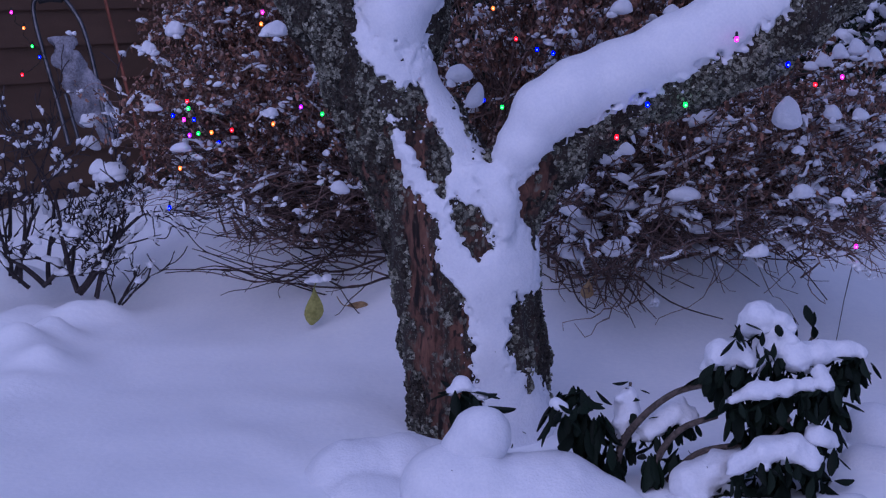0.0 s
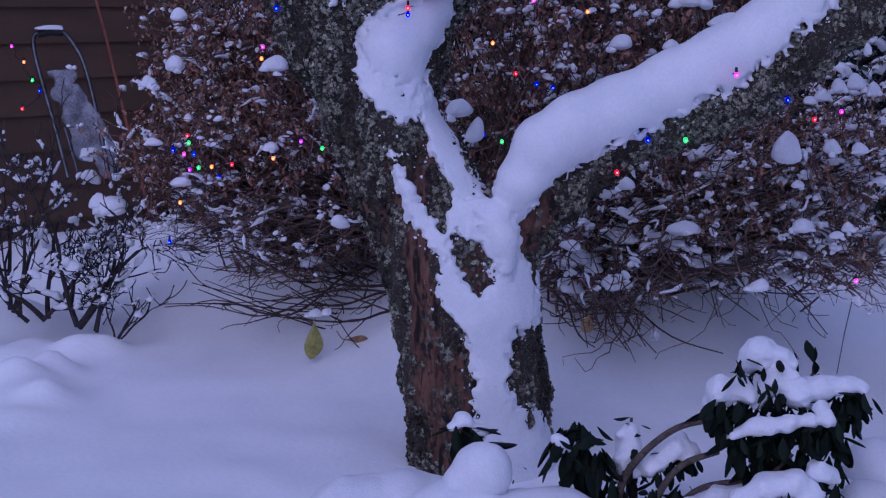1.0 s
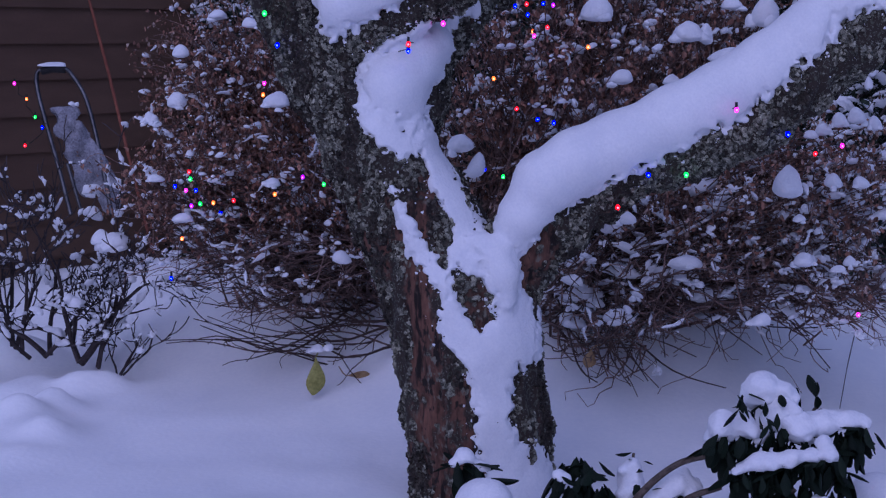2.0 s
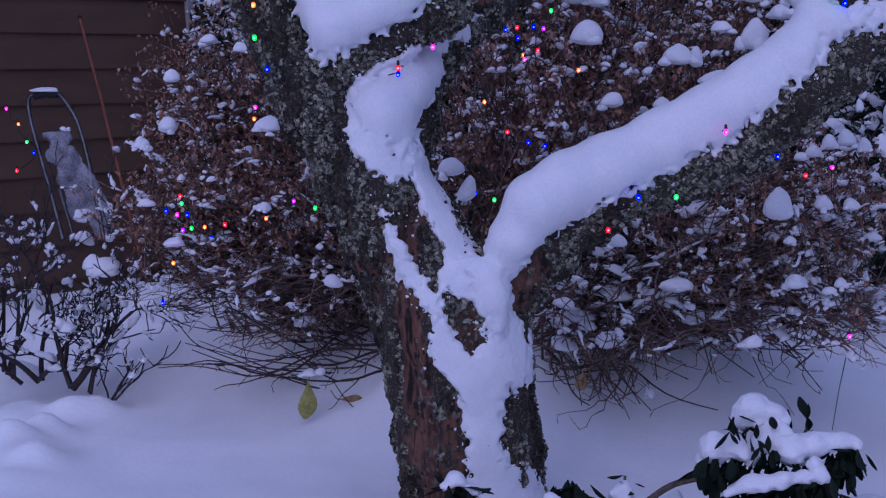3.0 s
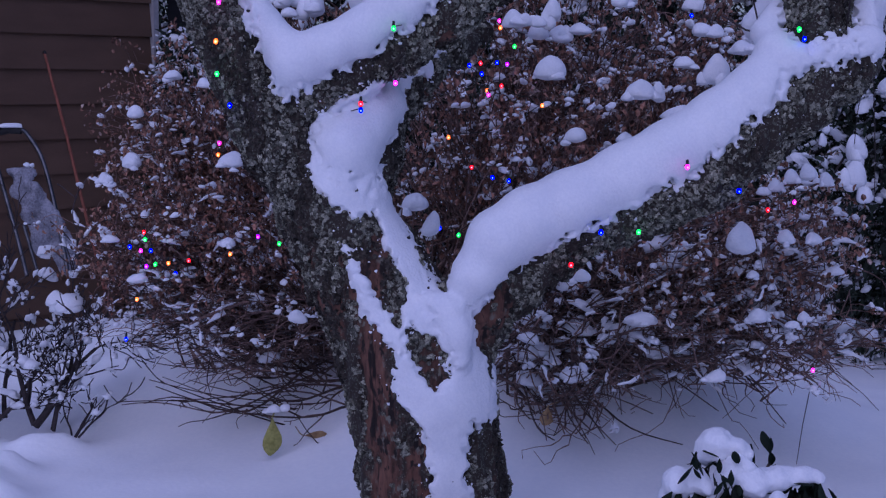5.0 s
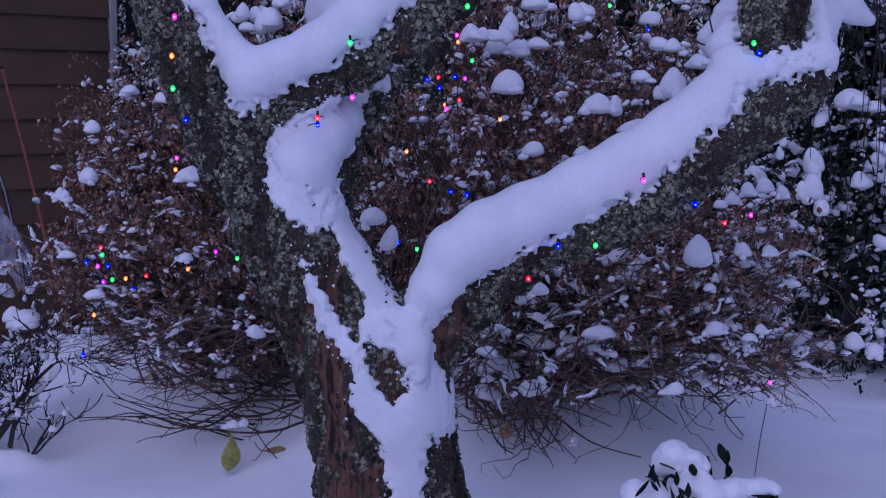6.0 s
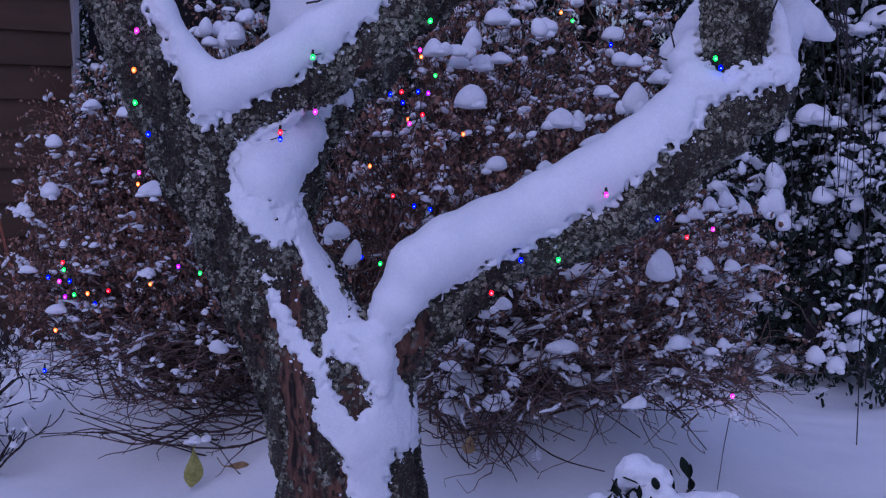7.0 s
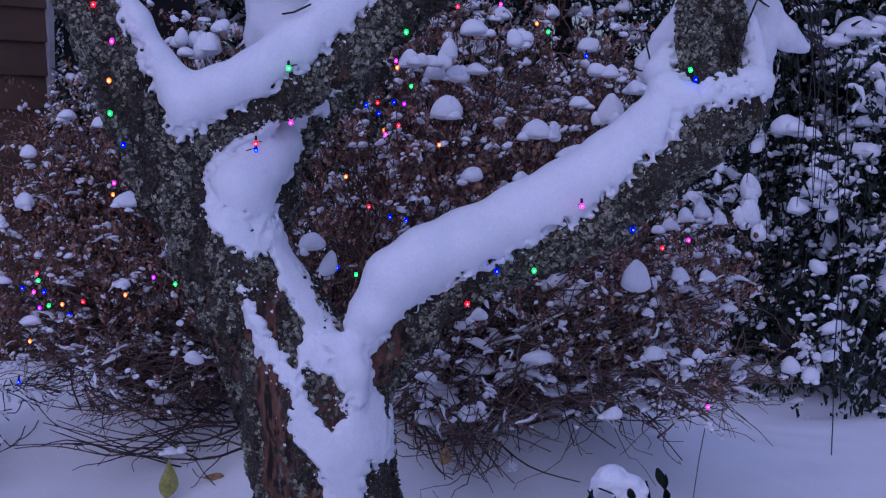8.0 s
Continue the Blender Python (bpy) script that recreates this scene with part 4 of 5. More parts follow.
caps_f = [((-1.331, 6.400, 0.572), 0.079, 0.057), ((-1.564, 6.400, 0.548), 0.070, 0.057), ((-1.673, 6.500, 0.669), 0.071, 0.058), ((-1.457, 6.600, 0.762), 0.059, 0.045), ((-1.507, 6.500, 0.603), 0.053, 0.044), ((-1.279, 6.400, 0.439), 0.074, 0.031),
          ((-1.649, 6.400, 0.312), 0.035, 0.026), ((-1.535, 6.400, 0.403), 0.039, 0.044), ((-1.711, 6.400, 0.435), 0.044, 0.035), ((-1.460, 6.600, 0.671), 0.054, 0.045), ((-1.714, 6.300, 0.250), 0.039, 0.017), ((-1.652, 6.600, 0.704), 0.041, 0.032), ((-1.579, 6.800, 1.101), 0.021, 0.019), ((-1.626, 6.450, 0.647), 0.079, 0.052), ((-1.573, 6.400, 0.547), 0.070, 0.057), ((-1.327, 6.400, 0.573), 0.079, 0.061), ((-1.430, 6.500, 0.762), 0.071, 0.049), ((-1.314, 6.400, 0.437), 0.096, 0.028), ((-1.492, 6.400, 0.332), 0.057, 0.057), ((-1.684, 6.400, 0.437), 0.066, 0.035), ((-1.423, 6.450, 0.684), 0.048, 0.035)]


def branch_out(lines, start, way, length, r, depth, spread):
    """A forking, slightly zigzag branch with its side twigs."""
    way = np.array(way, float) / np.linalg.norm(way)
    bend = rng.normal(0, 0.22, 3)
    pts, p = [np.array(start, float)], np.array(start, float)
    n = 5
    for k in range(n):
        way = way + bend / n + rng.normal(0, 0.13, 3) + np.array([0, 0, 0.05])
        way /= np.linalg.norm(way)
        p = p + way * length / n
        pts.append(p)
    rr = np.maximum(np.linspace(r, r * 0.5, n + 1), 0.0022)
    line = np.c_[np.array(pts), rr]
    lines.append(line)
    if depth:
        for k in range(int(rng.integers(2, 5))):
            i = int(rng.integers(1, n + 1))
            d = (line[i, :3] - line[i - 1, :3])
            d = d / np.linalg.norm(d) + rng.normal(0, spread, 3) * np.array([1.1, 0.9, 0.7])
            branch_out(lines, line[i, :3], d, length * rng.uniform(0.5, 0.85), rr[i] * rng.uniform(0.55, 0.8), depth - 1, spread)


def bare_shrub(name, label, stems, caps, depth, snow, fat, bits):
    """Dark forking stems; snow lies in ridges on the branches and in domes where they cross."""
    home = np.mean([q[0] for q in stems], axis=0)
    ob = thing(name, label, "shrub", home)
    every = []
    for root, way, length, r in stems:
        lines = []
        branch_out(lines, root, way, length, r, depth, 0.55)
        every += lines
        v, f = tubes([smooth_line(q, 3) for q in lines], 6)
        part("stem", mesh_of("stem", v - home, f, DARK_TWIG), ob, "dark forking stem with bare twigs")
    v, f = snow_along(every, snow, fat, 0, 0.9)
    part("snow_ridge", mesh_of("snow_ridge", v - home, f, SNOW), ob, "snow ridges lying along the branches", "stuff")
    if bits:
        ends = np.array([q[-1, :3] for q in every])
        v, f = crumbs(ends[rng.integers(len(ends), size=bits)], 0.006, 0.02, 0.004)
        part("snow_dusting", mesh_of("snow_dusting", v - home, f, SNOW), ob, "small snow crumbs on the twig tips", "stuff")
    for k, (c, rx, rz) in enumerate(caps):
        v, f = joined([dome(rx * 0.72, rz * 0.75, 5 + 3 * k)] + [(q + rng.normal(0, 0.5, 3) * np.array([rx, rx * 0.4, rz * 0.6]), g) for q, g in (dome(rx * 0.5, rz * 0.6, k + 2 * j) for j in range(2))])
        part("snow_cap", mesh_of("snow_cap", turned(v, 0, rng.normal(0, 0.3), 0) + np.array(c) - home, f, SNOW), ob, "rounded pad of snow")
    return ob


bare_shrub("bare_shrub", "dark bare shrub with snow clumps caught among its twigs",
           [((-1.660, 6.600, 0.09), (-0.55, -0.10, 0.7), 0.32, 0.012), ((-1.650, 6.620, 0.09), (0.10, 0.15, 0.9), 0.40, 0.012), ((-1.665, 6.580, 0.09), (0.55, -0.1, 0.6), 0.32, 0.010), ((-1.511, 6.550, 0.07), (0.60, -0.1, 0.7), 0.33, 0.016), ((-1.520, 6.570, 0.07), (-0.10, 0.1, 1.0), 0.40, 0.013),
            ((-1.508, 6.560, 0.07), (0.30, 0.0, 0.9), 0.42, 0.012), ((-1.824, 6.700, 0.11), (-0.05, 0, 1.0), 0.40, 0.012), ((-1.700, 6.500, 0.10), (-0.7, -0.1, 0.5), 0.29, 0.009), ((-1.800, 6.650, 0.11), (0.35, 0, 0.9), 0.42, 0.011), ((-1.428, 6.500, 0.06), (0.15, 0.1, 1.0), 0.34, 0.008), ((-1.760, 6.600, 0.10), (0.0, 0.1, 1.0), 0.45, 0.011)],
           caps_f[::3], 4, 700, 0.023, 80)
bare_shrub("small_shrub", "small bare dark twiggy seedling standing in the snow", [((-1.322, 6.400, 0.055), (0.42, 0, 0.75), 0.16, 0.0065), ((-1.335, 6.400, 0.055), (-0.15, 0, 1.0), 0.17, 0.0045), ((-1.310, 6.400, 0.055), (0.8, 0, 0.5), 0.17, 0.0045)], [], 2, 12, 0.007, 20)

# ---- conifers ----


def conifer(name, label, at, height, spread, whorls, snow=0.75, bare=0.6, pad=(0.014, 0.05)):
    at = np.array(at, float)
    ob = thing(name, label, "conifer", at)
    tr = np.array([[0, 0, -0.1, 0.03 + 0.008 * height], [0, 0, height * 0.5, 0.02 + 0.006 * height], [0, 0, height, 0.01]])
    part("trunk", mesh_of("trunk", *tubes([tr], 9), DARK_TWIG), ob, "dark slender trunk")
    limbs, fans, tops = [], [], []
    paws = []
    for i in range(whorls):
        z = bare + (height - bare) * (i + rng.uniform(-0.3, 0.3)) / whorls
        reach = spread * (1 - 0.75 * (z / height)) * rng.uniform(0.75, 1.1)
        for k in range(6):
            a = 2 * math.pi * (k + rng.uniform(-0.3, 0.3)) / 6 + i
            end = np.array([math.cos(a) * reach, math.sin(a) * reach, z - reach * rng.uniform(0.35, 0.6)])
            line = curve_between((0, 0, z), end, (0, 0, reach * 0.16), 8, 0.014, 0.005, 0.02)
            limbs.append(line)
            out = np.array([math.cos(a), math.sin(a), -0.5])
            for j in range(2, 8):
                for _ in range(8):
                    c = line[j, :3] + rng.normal(0, 0.07 * reach + 0.02, 3) * np.array([1, 1, 0.4])
                    tops.append(c)
                    fans += [c + rng.normal(0, 0.05, 3) for _ in range(6)]
                if j > 2:
                    for _ in range(3):
                        st = line[j, :3] + rng.normal(0, 0.04, 3)
                        way = out + rng.normal(0, 0.55, 3)
                        way[2] = -abs(way[2]) * rng.uniform(0.4, 1.2)
                        paws.append(curve_between(st, st + way * rng.uniform(0.04, 0.09), (0, 0, 0.02), 5, rng.uniform(0.5, 1.0) * pad[1] * 0.42, 0.004, 0.008, 1.6))
    part("limbwork", mesh_of("limbwork", *tubes(limbs, 5), DARK_TWIG), ob, "", "stuff")
    v, f = leaf_cloud(np.array(fans) - np.array([0, 0, 0.03]), 0.035, 0.085, 0.02, 0.3)
    part("foliage", mesh_of("foliage", v, f, NEEDLE, False), ob, "blackish green hanging needle sprays", "stuff")
    tops = np.array(tops)
    pick = tops[rng.random(len(tops)) < snow * 0.34] * np.array([1.04, 1.04, 1]) + np.array([0, 0, 0.035])
    v, f = joined([crumbs(pick, pad[0] * 1.2, pad[1] * 1.25, 0.02, (0.45, 0.8)), crumbs(np.repeat(pick, 5, axis=0) + rng.normal(0, 1, (5 * len(pick), 3)) * np.array([0.06, 0.06, 0.03]), 0.007, pad[1] * 0.42, 0.01, (0.5, 0.9))])
    part("snow_load", mesh_of("snow_load", v, f, SNOW), ob, "snow pads on the drooping branches", "stuff")
    paws = [q for q in paws if rng.random() < snow]
    v, f = tubes(paws, 7)
    part("snow_finger", mesh_of("snow_finger", v + np.stack([wobble(v, 0.03), wobble(v + 4, 0.03), wobble(v + 8, 0.03)], 1) * 0.010, f, SNOW), ob, "snow-crusted hanging twig ends", "stuff")
    return ob


snowy_tree = conifer("conifer", "dark snow-laden conifer with drooping branches and bare lower trunk", (2.717, 9.200, 0.118), 4.2, 1.25, 17, 0.75, 0.85)
conifer("conifer", "dark snow-laden conifer with drooping branches", (3.192, 8.600, 0.164), 3.8, 1.2, 15, 0.75, 0.25)
for k, (at, rx, rz) in enumerate([((2.544, 8.100, 1.061), 0.133, 0.083), ((2.179, 8.100, 1.091), 0.069, 0.072), ((2.146, 8.000, 0.966), 0.068, 0.077), ((1.959, 8.000, 1.234), 0.046, 0.060), ((2.410, 8.200, 1.405), 0.126, 0.056), ((2.751, 8.200, 1.887), 0.140, 0.045), ((2.830, 8.200, 1.518), 0.112, 0.062)]):
    v, f = joined([dome(rx * 0.8, rz * 1.3, 31 + 5 * k)] + [(q + rng.normal(0, 0.5, 3) * np.array([rx, 0.3 * rx, rz]) + np.array([0, -0.3 * rx, -0.3 * rz]), g) for q, g in (dome(rx * 0.45, rz * 0.8, 3 + k + 2 * j) for j in range(4))])
    part("snow_cap", mesh_of("snow_cap", v + np.array(at) - np.array(snowy_tree.location), f, SNOW), snowy_tree, "rounded cap of snow")
conifer("conifer", "low dark conifer dusted with snow", (3.296, 10.300, -0.039), 3.0, 1.1, 13, 0.4, 0.1)
conifer("conifer", "low dark conifer dusted with snow", (2.860, 10.600, -0.075), 2.6, 1.0, 12, 0.4, 0.1)
far_tree = conifer("conifer", "tall dark distant conifer dusted with snow", (0.3, 11.5, 0), 6.5, 2.0, 20, 0.35, 0.3, (0.02, 0.07))
for x, y, turn in ((-1.0, 12.2, 40), (1.9, 12.6, 75), (3.4, 11.8, 110), (5.2, 12.5, 150), (-2.6, 14.5, 200), (1.0, 14.0, 260), (4.3, 14.6, 300), (-4.4, 13.5, 20), (6.6, 11.0, 90)):
    copy_thing(far_tree, pose(x, y, 0, 0, 0, turn))

conifer("conifer", "small snow-dusted conifer standing beside the house corner", (-1.30, 10.15, 0.0), 1.85, 0.55, 9, 0.9, 0.2, (0.012, 0.036))

# ---- rhododendron in front ----

def leaf_mesh(name, droop, curl):
    n = 7
    t = np.linspace(0, 1, n)
    half = 0.19 * np.sin(np.pi * np.clip(t, 0.03, 0.97) ** 1.25) ** 0.8 + 0.012
    x, z = t, -droop * t ** 2
    rows = []
    for k in range(n):
        rows += [(x[k], half[k], z[k] - curl * half[k]), (x[k], 0, z[k]), (x[k], -half[k], z[k] - curl * half[k])]
    top = np.array(rows)
    low = top - np.array([0, 0, 0.012])
    f = []
    for k in range(n - 1):
        for j in (0, 1):
            a = 3 * k + j
            f.append((a, a + 1, a + 4, a + 3))
            f.append((a + 3 * n, a + 3 * n + 3, a + 3 * n + 4, a + 1 + 3 * n))
    return mesh_of(name, np.vstack([top, low]), np.array(f), GREEN_LEAF)


GREEN_LEAVES = [leaf_mesh("leaf", 0.15, 0.3), leaf_mesh("leaf", 0.4, 0.6), leaf_mesh("leaf", 0.05, 0.9)]
rhodo = thing("rhododendron", "low evergreen rhododendron with drooping dark leaves under snow", "bush", (0.579, 4.300, -0.015))
ro = np.array(rhodo.location)


def whorl(at, count, size, down, spread=1.0):
    """A ring of leaves round a shoot tip; down: radians by which they hang."""
    for k in range(count + 3):
        a = 2 * math.pi * k / (count + 3) + rng.uniform(-0.4, 0.4)
        ob = part("leaf", GREEN_LEAVES[rng.integers(3)], rhodo)
        s = size * rng.uniform(0.5, 0.95)
        m = Matrix.Translation(Vector(at) - Vector(ro) + Vector((0.012 * math.cos(a) + rng.normal(0, 0.014), 0.012 * math.sin(a), rng.uniform(-0.035, 0.015)))) @ Euler((rng.normal(0, 0.3), down - 0.15 + rng.normal(0, 0.42), a)).to_matrix().to_4x4()
        ob.matrix_basis = m @ Matrix.Diagonal((s, s, s, 1))


stems = [[((0.433, 4.300, -0.013), 0.012), ((0.452, 4.290, 0.117), 0.011), ((0.509, 4.280, 0.206), 0.010), ((0.589, 4.270, 0.272), 0.009), ((0.678, 4.270, 0.296), 0.008)],
         [((0.530, 4.280, -0.013), 0.011), ((0.549, 4.270, 0.092), 0.010), ((0.605, 4.260, 0.174), 0.009), ((0.700, 4.250, 0.215), 0.008)],
         [((0.578, 4.300, 0.020), 0.010), ((0.647, 4.270, 0.101), 0.009), ((0.733, 4.250, 0.131), 0.008), ((0.816, 4.250, 0.132), 0.006)],
         [((0.643, 4.220, -0.008), 0.010), ((0.728, 4.200, 0.053), 0.009), ((0.813, 4.200, 0.147), 0.007), ((0.884, 4.200, 0.224), 0.006)],
         [((0.397, 4.320, -0.004), 0.008), ((0.379, 4.320, 0.107), 0.006), ((0.346, 4.320, 0.217), 0.005)],
         [((0.440, 4.320, 0.020), 0.006), ((0.468, 4.350, 0.140), 0.005), ((0.480, 4.365, 0.275), 0.004)],
         [((0.900, 4.280, 0.330), 0.005), ((0.940, 4.330, 0.380), 0.0045), ((0.962, 4.340, 0.410), 0.004)]]
for st in stems:
    line = np.array([[*p, r] for p, r in st])
    line[:, :3] -= ro
    part("stem", mesh_of("stem", *tubes([smooth_line(line)], 7), GREEN_STEM), rhodo, "bent grey-brown stem")
for at, n, size, down in [((0.318, 4.320, 0.270), 7, 0.10, 0.85), ((0.322, 4.310, 0.204), 8, 0.105, 1.25), ((0.356, 4.300, 0.145), 8, 0.10, 1.3), ((0.480, 4.365, 0.272), 3, 0.052, 0.2), ((0.588, 4.300, 0.186), 8, 0.085, 1.1), ((0.540, 4.260, 0.111), 9, 0.11, 1.2), ((0.603, 4.280, 0.106), 6, 0.09, 1.2),
                          ((0.712, 4.300, 0.320), 8, 0.10, 0.9), ((0.779, 4.320, 0.424), 7, 0.09, 0.7), ((0.741, 4.240, 0.273), 9, 0.11, 1.15), ((0.811, 4.220, 0.295), 9, 0.11, 1.2), ((0.885, 4.220, 0.295), 9, 0.11, 1.1), ((0.970, 4.240, 0.322), 9, 0.11, 0.9)]:
    whorl(at, n, size, down)
for at, n, size, down in [((1.048, 4.270, 0.384), 9, 0.10, 0.9), ((1.060, 4.250, 0.350), 7, 0.09, 1.1), ((0.961, 4.340, 0.405), 2, 0.07, -0.4), ((1.012, 4.250, 0.273), 8, 0.10, 1.1), ((0.865, 4.200, 0.155), 9, 0.10, 0.9), ((0.779, 4.160, 0.082), 9, 0.10, 0.7), ((0.877, 4.140, 0.104), 9, 0.10, 0.9), ((0.947, 4.200, 0.148), 8, 0.10, 0.8), ((0.848, 4.240, 0.213), 8, 0.11, 1.2),
                          ((0.775, 4.240, 0.181), 7, 0.11, 1.2), ((0.718, 4.140, 0.042), 7, 0.09, 0.6), ((0.952, 4.140, 0.082), 8, 0.09, 0.8), ((0.983, 4.240, 0.206), 7, 0.10, 1.1), ((0.019, 4.400, 0.241), 6, 0.10, 1.1)]:
    whorl(at, n, size, down)


def snow_pad(rows, parent, h=0.007, flat=1.3, fringe=5):
    rows = chain(rows)
    for q in rows:
        whorl((q[0], q[1] - q[3] * 0.7, q[2] - q[3] * 0.35), fringe - 4, 0.085, rng.uniform(0.5, 1.2))
    bits = [[(q[0] + np.clip(rng.normal(0, q[3] * 0.6), -q[3], q[3]), q[1] - min(q[3], abs(rng.normal(0, q[3] * 0.5))), q[2] - min(q[3], abs(rng.normal(0, q[3] * 0.6))), q[3] * rng.uniform(0.22, 0.55))] for q in rows for _ in range(8)]
    v, f = blob([rows] + bits, h, 0.012, flat, rough=[(0.008, 0.04), (0.004, 0.018)])
    xs = np.array(sorted((q[0], q[2]) for q in rows))
    floor = np.interp(v[:, 0], xs[:, 0], xs[:, 1])
    v[:, 2] = np.where(v[:, 2] < floor, floor - (floor - v[:, 2]) * 0.75, v[:, 2])
    part("snow_pad", mesh_of("snow_pad", v - np.array(parent.location), f, SNOW), parent, "soft snow lying on the leaves")


snow_pad([((0.782, 4.300, 0.451), 0.029), ((0.808, 4.280, 0.476), 0.044), ((0.855, 4.270, 0.463), 0.035), ((0.875, 4.260, 0.438), 0.021)], rhodo)
snow_pad([((0.669, 4.270, 0.345), 0.016), ((0.703, 4.260, 0.379), 0.040), ((0.746, 4.250, 0.386), 0.029), ((0.775, 4.240, 0.366), 0.024)], rhodo)
snow_pad([((0.798, 4.240, 0.351), 0.018), ((0.829, 4.240, 0.397), 0.029), ((0.853, 4.250, 0.437), 0.035)], rhodo)
snow_pad([((0.857, 4.250, 0.402), 0.038), ((0.893, 4.240, 0.379), 0.044), ((0.959, 4.240, 0.390), 0.032), ((1.026, 4.240, 0.401), 0.024), ((1.070, 4.240, 0.396), 0.015)], rhodo)
snow_pad([((0.728, 4.180, 0.282), 0.013), ((0.800, 4.160, 0.310), 0.024), ((0.865, 4.160, 0.320), 0.021), ((0.915, 4.170, 0.324), 0.016)], rhodo)
snow_pad([((0.948, 4.180, 0.359), 0.016), ((0.962, 4.170, 0.324), 0.024)], rhodo)
snow_pad([((0.730, 4.100, 0.131), 0.026), ((0.794, 4.100, 0.161), 0.037), ((0.867, 4.100, 0.170), 0.037), ((0.918, 4.100, 0.144), 0.029)], rhodo)
snow_pad([((0.937, 4.130, 0.199), 0.032), ((0.971, 4.130, 0.187), 0.022)], rhodo)
snow_pad([((0.468, 4.360, 0.239), 0.025), ((0.476, 4.360, 0.176), 0.038), ((0.467, 4.360, 0.128), 0.032)], rhodo)
snow_pad([((0.532, 4.330, 0.153), 0.035), ((0.599, 4.330, 0.209), 0.035), ((0.640, 4.330, 0.202), 0.019)], rhodo)
snow_pad([((0.638, 4.240, 0.024), 0.065), ((0.704, 4.240, 0.072), 0.050), ((0.763, 4.240, 0.104), 0.029)], rhodo)
snow_pad([((0.269, 4.200, 0.261), 0.012), ((0.284, 4.200, 0.252), 0.009)], rhodo)
snow_pad([((-0.002, 4.300, 0.267), 0.013), ((0.025, 4.300, 0.282), 0.016), ((0.071, 4.300, 0.252), 0.012)], rhodo)
whorl((0.031, 4.125, 0.118), 0, 0.028, 0.3)
whorl((0.156, 4.210, 0.175), 0, 0.026, 0.3)
for at, n, size, down in [((0.322, 4.290, 0.262), 5, 0.10, 0.75), ((0.342, 4.270, 0.190), 8, 0.10, 1.35), ((0.384, 4.270, 0.122), 8, 0.09, 1.35), ((0.372, 4.280, 0.215), 5, 0.10, 1.0), ((0.757, 4.260, 0.338), 9, 0.09, 1.3), ((0.865, 4.240, 0.344), 9, 0.09, 1.3), ((0.932, 4.240, 0.344), 9, 0.09, 1.3), ((1.006, 4.240, 0.352), 9, 0.09, 1.3), ((0.809, 4.200, 0.254), 9, 0.10, 1.3), ((0.913, 4.200, 0.255), 9, 0.10, 1.3), ((0.826, 4.100, 0.101), 8, 0.09, 1.0)]:
    whorl(at, n, size, down)

# leaves that push through or hang over the snow
for at, n, size, down in [((0.738, 4.200, 0.466), 2, 0.07, 0.9), ((0.792, 4.190, 0.448), 1, 0.06, 1.2), ((0.686, 4.200, 0.356), 4, 0.085, 1.1), ((0.807, 4.190, 0.410), 1, 0.055, 1.1), ((0.898, 4.120, 0.302), 3, 0.07, 1.0), ((0.840, 4.050, 0.172), 1, 0.08, 0.9), ((0.814, 4.050, 0.136), 2, 0.08, 1.1), ((0.963, 4.360, 0.432), 1, 0.075, -0.9),
                          ((0.388, 4.280, 0.200), 6, 0.105, 1.3), ((0.408, 4.260, 0.131), 6, 0.10, 1.35), ((0.358, 4.280, 0.265), 3, 0.105, 0.8), ((0.425, 4.280, 0.080), 6, 0.10, 1.3), ((0.470, 4.330, 0.170), 4, 0.07, 1.4)]:
    whorl(at, n, size, down)

# ---- snow heaps over low plants ----
heap = thing("snow_heap", "rounded heap of fresh snow over low plants", "snow heap", (0.074, 4.300, -0.032))
mound_rows = [[chain([((-0.245, 4.380, -0.085), 0.190), ((-0.150, 4.400, -0.055), 0.165)]), chain([((-0.220, 4.230, -0.130), 0.180)]), chain([((-0.075, 4.420, 0.040), 0.045), ((-0.040, 4.420, 0.050), 0.040)])],
              [chain([((0.045, 4.215, 0.130), 0.074), ((0.075, 4.215, 0.163), 0.086)])],
              [chain([((-0.020, 4.190, 0.020), 0.120), ((0.060, 4.170, 0.010), 0.125)]), chain([((0.175, 4.200, -0.015), 0.140), ((0.270, 4.200, -0.030), 0.150), ((0.390, 4.170, -0.090), 0.150)])]]
for rows in mound_rows:
    v, f = blob(rows, 0.009, 0.02, rough=[(0.008, 0.12), (0.003, 0.04), (0.0012, 0.018)])
    part("snow_lump", mesh_of("snow_lump", v - np.array(heap.location), f, SNOW), heap)
heap_b = thing("snow_heap", "rounded heap of fresh snow beside the rhododendron", "snow heap", (1.129, 4.300, -0.022))
mound_b = [chain([((1.181, 4.500, 0.094), 0.092), ((1.270, 4.500, 0.062), 0.108)]), chain([((1.123, 4.350, 0.025), 0.084), ((1.234, 4.300, 0.011), 0.105)]), chain([((0.567, 4.200, -0.034), 0.043), ((0.729, 4.100, -0.036), 0.063), ((1.021, 4.100, -0.034), 0.086)])]
for rows in mound_b:
    v, f = blob([rows], 0.010, 0.035, rough=[(0.006, 0.09), (0.0025, 0.03)])
    part("snow_lump", mesh_of("snow_lump", v - np.array(heap_b.location), f, SNOW), heap_b)

# ---- single leaves and stalks ----


